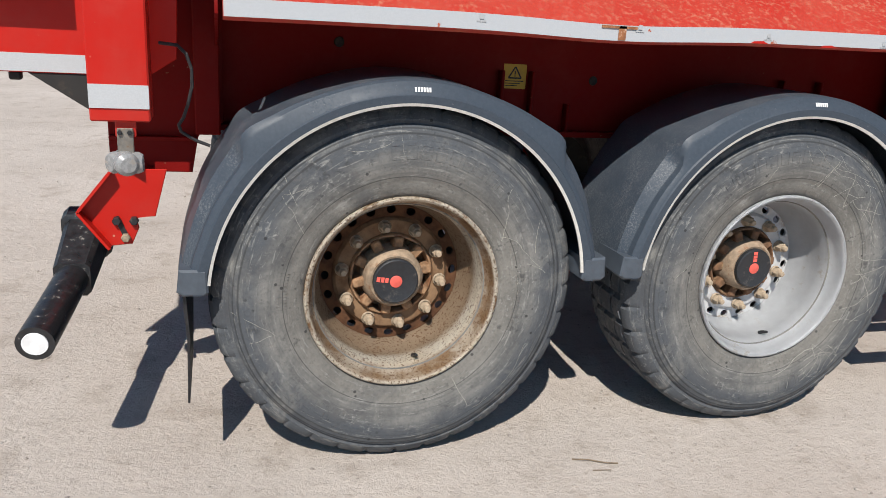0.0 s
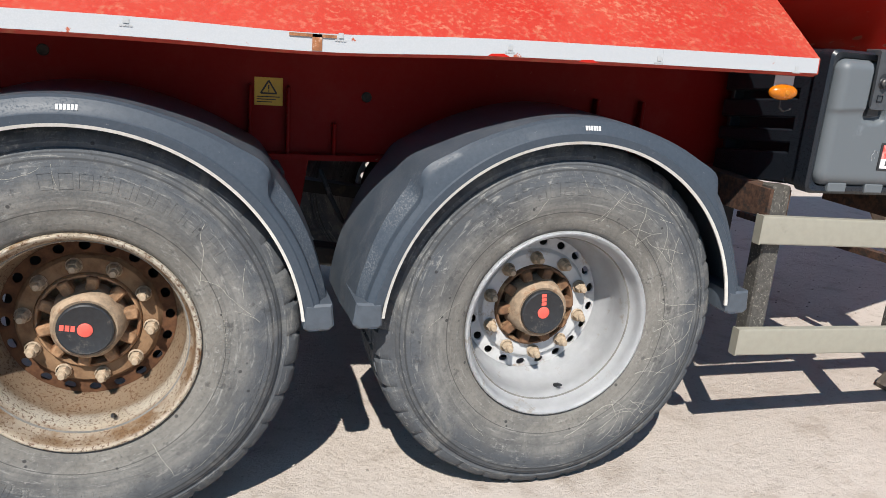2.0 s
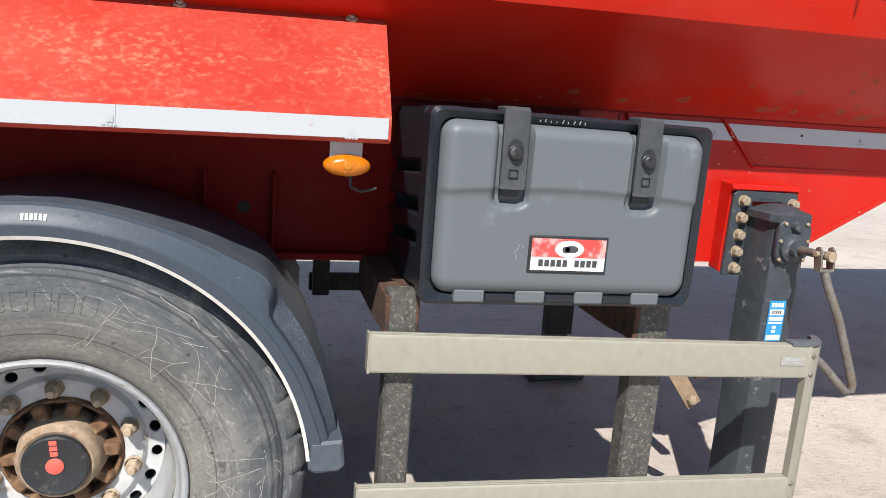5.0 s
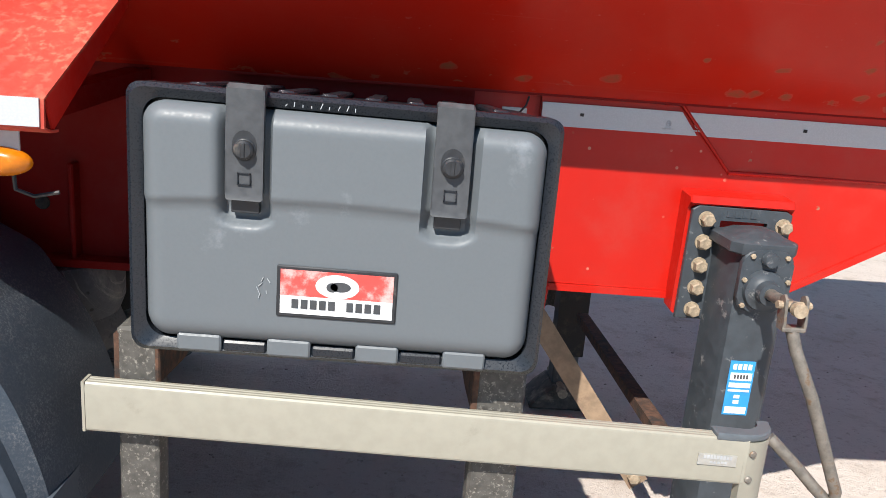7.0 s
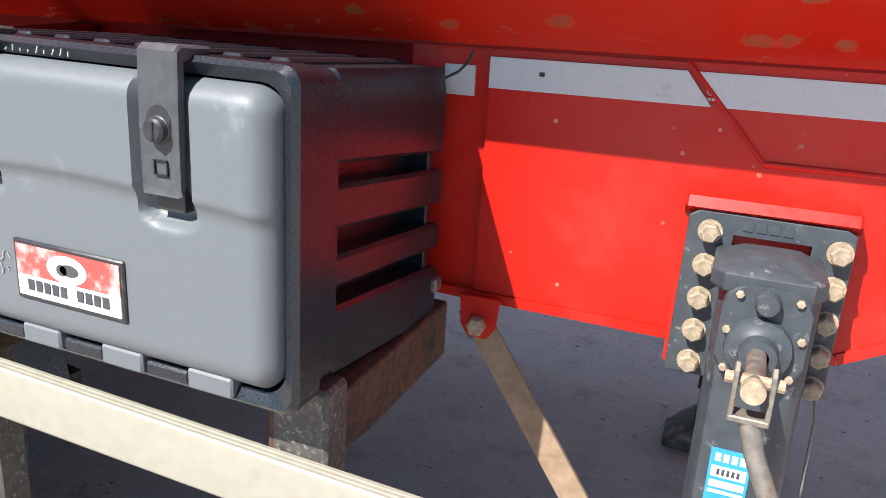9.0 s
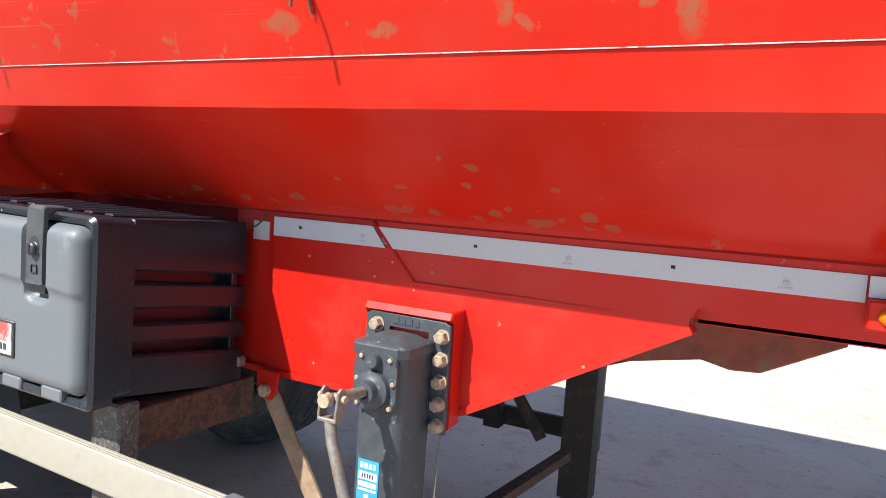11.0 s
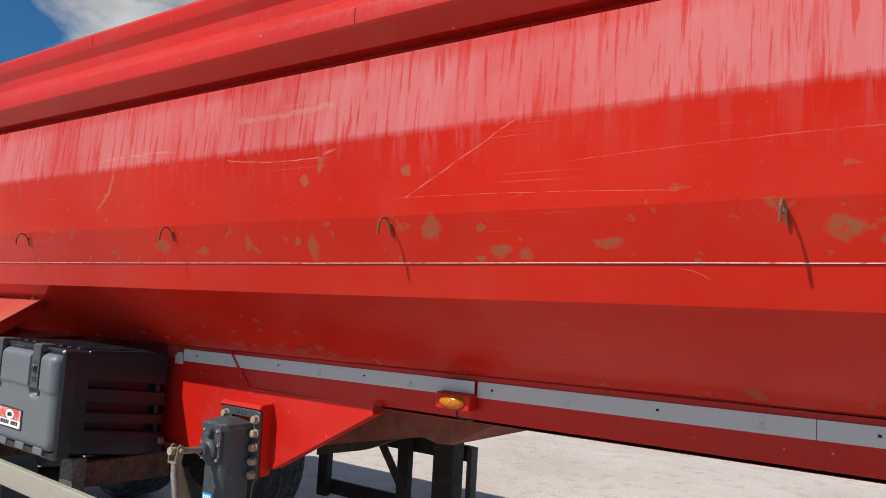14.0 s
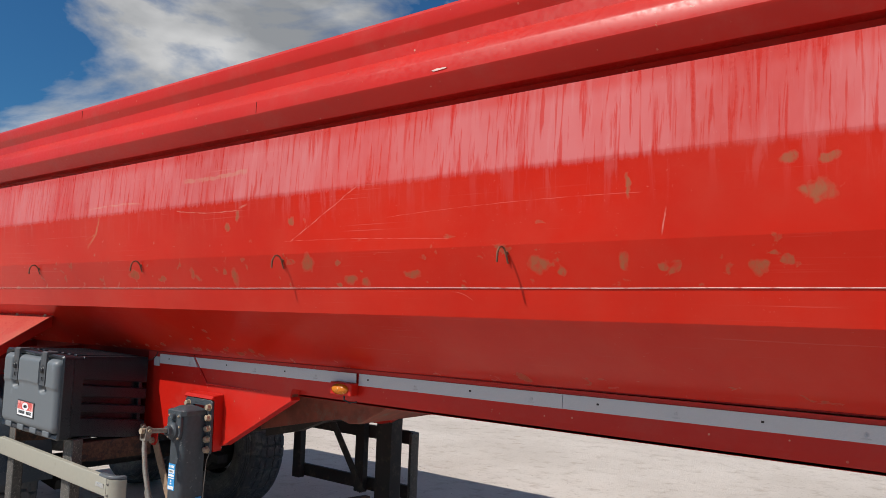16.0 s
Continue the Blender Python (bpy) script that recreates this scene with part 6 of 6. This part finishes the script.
# ------------------------------------------------ landing legs
def landing_leg(near):
    f = (lambda y: y) if near else (lambda y: 2 * MID - y)

    def fl(bm):
        for v in bm.verts:
            v.co.x += 0.034
            v.co.z += 0.05 * max(0, min(1, (v.co.z - 0.15) / 0.25))
        if not near:
            for v in bm.verts:
                v.co.y = 2 * MID - v.co.y
        return bm
    bm = bmesh.new()
    prism(bm, [(3.262, 2.41), (3.338, 2.41), (3.354, 2.419), (3.363, 2.436), (3.363, 2.54), (3.230, 2.54), (3.232, 2.445), (3.243, 2.421)], 0.23, 1.095, "z", 0.003)
    # the far leg takes the dark steel, its shade painted in
    leg = part("landing_leg", fl(bm), M_LEG if near else M_DARK, trailer, "anthracite steel landing leg with a crank" if near else "far landing leg, colour darkened for shade")
    part("inner_leg", fl(box(3.24, 3.35, 2.425, 2.53, 0.09, 0.26, 0.008)), M_LEGLOW, leg, "dusty inner leg tube")
    bm = bmesh.new()
    prism(bm, [(3.145, 0.0), (3.445, 0.0), (3.455, 0.02), (3.41, 0.06), (3.345, 0.11), (3.235, 0.115), (3.18, 0.06), (3.135, 0.022)], 2.38, 2.58, "y", 0.012)
    part("foot", fl(bm), M_FOOT, leg, "mud-caked landing foot")
    bm = bmesh.new()
    tube(bm, [(3.275, 2.34, 0.10), (3.275, 2.62, 0.10)], 0.022, 12)
    part("foot_pin", fl(bm), M_BOLT, leg)
    # domed cap
    bm = bmesh.new()
    lo = [(3.219, 2.425), (3.236, 2.402), (3.347, 2.402), (3.364, 2.425), (3.364, 2.545), (3.219, 2.545)]
    rings = []
    for z, kx, ky in ((1.088, 1.0, 1.0), (1.091, 1.03, 1.02), (1.112, 1.03, 1.02), (1.116, 0.98, 0.97), (1.121, 0.74, 0.74), (1.131, 0.52, 0.5), (1.136, 0.22, 0.25)):
        rings.append([bm.verts.new((3.295 + (p[0] - 3.295) * kx, 2.475 + (p[1] - 2.475) * ky, z)) for p in lo])
    for a, b in zip(rings, rings[1:]):
        for k in range(6):
            j = (k + 1) % 6
            bm.faces.new((a[k], a[j], b[j], b[k]))
    bm.faces.new(rings[-1]), bm.faces.new(rings[0][::-1])
    part("leg_cap", fl(bm), M_LEG, leg, "rounded grey cap")
    if not near:
        return leg
    # flange plate with ten bolts, red bracket above
    bm = bmesh.new()
    prism(bm, [(3.168, 0.893), (3.232, 0.893), (3.236, 1.135), (3.35, 1.135), (3.345, 0.893), (3.405, 0.893), (3.405, 1.155), (3.39, 1.163), (3.185, 1.166), (3.17, 1.155)], 2.541, 2.556, "y", 0.002)
    plate = part("flange_plate", fl(bm), M_LEG, leg, "grey flange plate with dusty bolts")
    first = None
    for x, zs in ((3.204, (1.134, 1.08, 1.025, 0.971, 0.917)), (3.386, (1.128, 1.074, 1.02, 0.966, 0.913))):
        for z in zs:
            if first is None:
                bm = bmesh.new()
                hexagon(bm, (0, 0), 0.0155, 0.0, -0.02, 0.003)
                lathe(bm, [(0.0001, -0.002), (0.0185, -0.002), (0.019, 0.004)], 16)
                first = part("bolt", bm, M_BOLT, plate, "dusty zinc bolt")
                first.matrix_basis = Matrix.Translation((x + 0.034, 2.541, z + 0.05))
            else:
                again("bolt", first, plate, pose(x + 0.034, 2.541, z + 0.05, 0, 17 * z * 60 % 60, 0))
    bm = bmesh.new()
    letters(bm, 4, 3.25, 3.325, 2.5395, 1.142, 1.158)
    part("plate_mark", fl(bm), M_LEG, plate, "raised plain bars", None)
    bm = bmesh.new()
    prism(bm, [(2.537, 1.170), (2.545, 1.186), (2.615, 1.192), (2.615, 0.905), (2.557, 0.90), (2.557, 1.158)], 3.162, 3.408, "x", 0.004)
    part("leg_bracket", fl(bm), M_RED, leg, "bright red welded bracket")
    # gear housing on the front face
    bm = bmesh.new()
    prism(bm, rounded(3.238, 3.352, 0.965, 1.102, 0.03), 2.398, 2.412, "y", 0.004)
    hou = part("gear_cover", fl(bm), M_LEG, leg, "grey gear cover")
    for x, z in ((3.258, 1.088), (3.334, 1.088), (3.248, 1.035), (3.344, 1.035), (3.252, 0.978), (3.338, 0.978)):
        bm = bmesh.new()
        hexagon(bm, (x, z), 0.0058, 2.399, 2.393, 0.001)
        part("screw", fl(bm), M_BOLT, hou)
    bm = bmesh.new()
    lathe(bm, [(0.0001, -0.018), (0.014, -0.018), (0.017, -0.012), (0.017, 0.0)], 20)
    move(bm, Matrix.Translation((3.294, 2.398, 1.082)))
    part("plug", fl(bm), M_LEG, hou)
    bm = bmesh.new()
    lathe(bm, [(0.014, -0.04), (0.024, -0.039), (0.026, -0.02), (0.032, -0.014), (0.043, -0.012), (0.045, 0.0)], 28)
    move(bm, Matrix.Translation((3.292, 2.398, 1.015)))
    part("shaft_collar", fl(bm), M_LEG, hou)
    bm = bmesh.new()
    tube(bm, [(3.292, 2.39, 1.015), (3.285, 2.235, 1.025)], 0.0125, 16)
    sh = part("crank_shaft", fl(bm), M_STEEL, leg, "bare steel crank shaft")
    # yoke with two cheeks and a pin
    for dx in (-0.021, 0.021):
        bm = bmesh.new()
        prism(bm, [(2.242, 1.042), (2.252, 1.05), (2.266, 1.044), (2.27, 1.02), (2.262, 0.986), (2.236, 0.982), (2.234, 0.995)], 3.286 + dx - 0.003, 3.286 + dx + 0.003, "x", 0.001)
        part("yoke_cheek", fl(bm), M_STEEL, sh, "rusty yoke cheek")
    bm = bmesh.new()
    add_box(bm, 3.262, 3.31, 2.234, 2.262, 0.978, 0.987, 0.002)
    part("yoke_base", fl(bm), M_STEEL, sh)
    bm = bmesh.new()
    tube(bm, [(3.252, 2.254, 1.028), (3.32, 2.254, 1.028)], 0.008, 10)
    part("yoke_pin", fl(bm), M_BOLT, sh, "rusty pin")
    bm = bmesh.new()
    tube(bm, [(3.285, 2.222, 1.026), (3.285, 2.238, 1.025)], 0.0145, 16)
    part("shaft_end", fl(bm), M_BOLT, sh)
    bm = bmesh.new()
    tube(bm, [(3.287, 2.247, 0.982), (3.30, 2.24, 0.94), (3.345, 2.225, 0.845), (3.40, 2.222, 0.72), (3.434, 2.222, 0.645), (3.437, 2.225, 0.625), (3.425, 2.232, 0.618), (3.40, 2.24, 0.64), (3.35, 2.25, 0.69), (3.30, 2.27, 0.735)], 0.0125, 12)
    part("crank_handle", fl(bm), M_STEEL, leg, "scuffed steel crank handle folded down")
    # hanging wire
    bm = bmesh.new()
    tube(bm, [(3.395, 2.55, 0.90), (3.40, 2.53, 0.86), (3.402, 2.52, 0.70), (3.41, 2.52, 0.45)], 0.0022, 6)
    part("hanging_wire", fl(bm), M_STEEL, leg)
    # sticker
    st = part("sticker", fl(box(3.258, 3.315, 2.4082, 2.41, 0.715, 0.845, 0)), M_BLUE, leg, "blue and white type sticker", None)
    bm = bmesh.new()
    letters(bm, 4, 3.265, 3.311, 2.4074, 0.825, 0.838, gap=0.3)
    add_box(bm, 3.262, 3.311, 2.4074, 2.4082, 0.799, 0.817)
    add_box(bm, 3.262, 3.311, 2.4074, 2.4082, 0.782, 0.793)
    add_box(bm, 3.262, 3.311, 2.4074, 2.4082, 0.772, 0.777)
    add_box(bm, 3.278, 3.291, 2.4074, 2.4082, 0.756, 0.764)
    add_box(bm, 3.278, 3.291, 2.4074, 2.4082, 0.743, 0.751)
    add_box(bm, 3.262, 3.311, 2.4074, 2.4082, 0.719, 0.735)
    part("sticker_print", fl(bm), M_MARK, st, "white fields", None)
    bm = bmesh.new()
    letters(bm, 5, 3.270, 3.305, 2.4068, 0.803, 0.813, gap=0.4)
    part("sticker_bars", fl(bm), M_LATCH, st, "dark plain bars", None)
    part("blue_tag", fl(box(3.37, 3.376, 2.5, 2.53, 0.56, 0.68, 0)), M_BLUE, leg, "blue plastic tag", None)
    return leg


M_LEGLOW = plain("dusty_leg_tube", (0.06, 0.06, 0.06), 0.6, var=0.2, scale=40, dirt=(0.25, 0.22, 0.19), amount=0.15, dscale=14)
M_FOOT = plain("mud_caked_steel", (0.1, 0.085, 0.07), 0.9, var=0.3, scale=30, dirt=(0.26, 0.21, 0.165), amount=0.35, dscale=12, bump=0.004)
landing_leg(True)
landing_leg(False)

# cross shaft and braces between the legs
bm = bmesh.new()
tube(bm, [(3.305, 2.53, 1.02), (3.305, 2 * MID - 2.53, 1.02)], 0.018, 12)
part("cross_shaft", bm, M_DARK, trailer, "grimy cross shaft between the legs")
# far copy of the dusty strut, coloured dark for the shade
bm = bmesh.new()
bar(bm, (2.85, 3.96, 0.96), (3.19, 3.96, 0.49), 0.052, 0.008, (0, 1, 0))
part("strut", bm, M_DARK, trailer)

# far side guard, drawn dark: the shade over there is in its colour
far_guard = part("far_side_guard", box(2.05, 3.24, 4.39, 4.42, 0.37, 0.465, 0.004), M_DARK, trailer, "far side guard, rails and posts darkened for shade")
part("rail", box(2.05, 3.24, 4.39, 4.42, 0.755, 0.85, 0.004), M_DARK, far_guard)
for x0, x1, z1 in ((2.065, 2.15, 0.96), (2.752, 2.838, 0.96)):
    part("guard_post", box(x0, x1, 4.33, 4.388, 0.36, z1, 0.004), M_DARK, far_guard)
bm = bmesh.new()
prism(bm, [(3.24, 4.42), (3.31, 4.40), (3.342, 4.34), (3.342, 4.28), (3.32, 4.28), (3.315, 4.335), (3.24, 4.39)], 0.37, 0.85, "z")
part("end_upright", bm, M_GALV, far_guard, "end upright, paler than the rails for its sunlit side")


# ---------------------------------------------------------------- loose stones and twigs
def make_stones():
    rnd = random.Random(11)
    bm = bmesh.new()
    shapes = []
    for k in range(5):
        b = bmesh.new()
        bmesh.ops.create_icosphere(b, subdivisions=1, radius=1.0)
        shapes.append(([v.co * rnd.uniform(0.7, 1.2) for v in b.verts], [[v.index for v in f.verts] for f in b.faces]))
        b.free()
    verts, faces = [], []
    for k in range(9000):
        x, y = rnd.uniform(-2.5, 5.5), 0.9 + rnd.random() ** 1.5 * 6.5
        s = 0.0016 + 0.006 * rnd.random() ** 5
        vs, fs = shapes[k % 5]
        base = len(verts)
        c, si = math.cos(k), math.sin(k)
        for v in vs:
            verts.append((x + (v.x * c - v.y * si) * s * 1.3, y + (v.x * si + v.y * c) * s, v.z * s * 0.6 + 0.001))
        faces += [[i + base for i in f] for f in fs]
    me = bpy.data.meshes.new("gravel")
    me.from_pydata(verts, [], faces)
    me.materials.append(M_STONE)
    tagged(new("gravel", me), "scattered pale pebbles on the dirt", "gravel", kind="stuff")


make_stones()


def twig(pts, r):
    bm = bmesh.new()
    tube(bm, pts, r, 6)
    t = part("twig", bm, M_TWIG)
    tagged(t, "thin dry twig lying on the dirt", "twig", group="twigs on the ground")


M_TWIG = plain("dry_twig", (0.2, 0.15, 0.1), 0.9, var=0.3, scale=60)
twig([(0.56, 1.99, 0.004), (0.61, 1.975, 0.006), (0.66, 1.95, 0.004), (0.70, 1.94, 0.004)], 0.0022)
twig([(0.60, 1.92, 0.003), (0.66, 1.91, 0.003)], 0.0015)
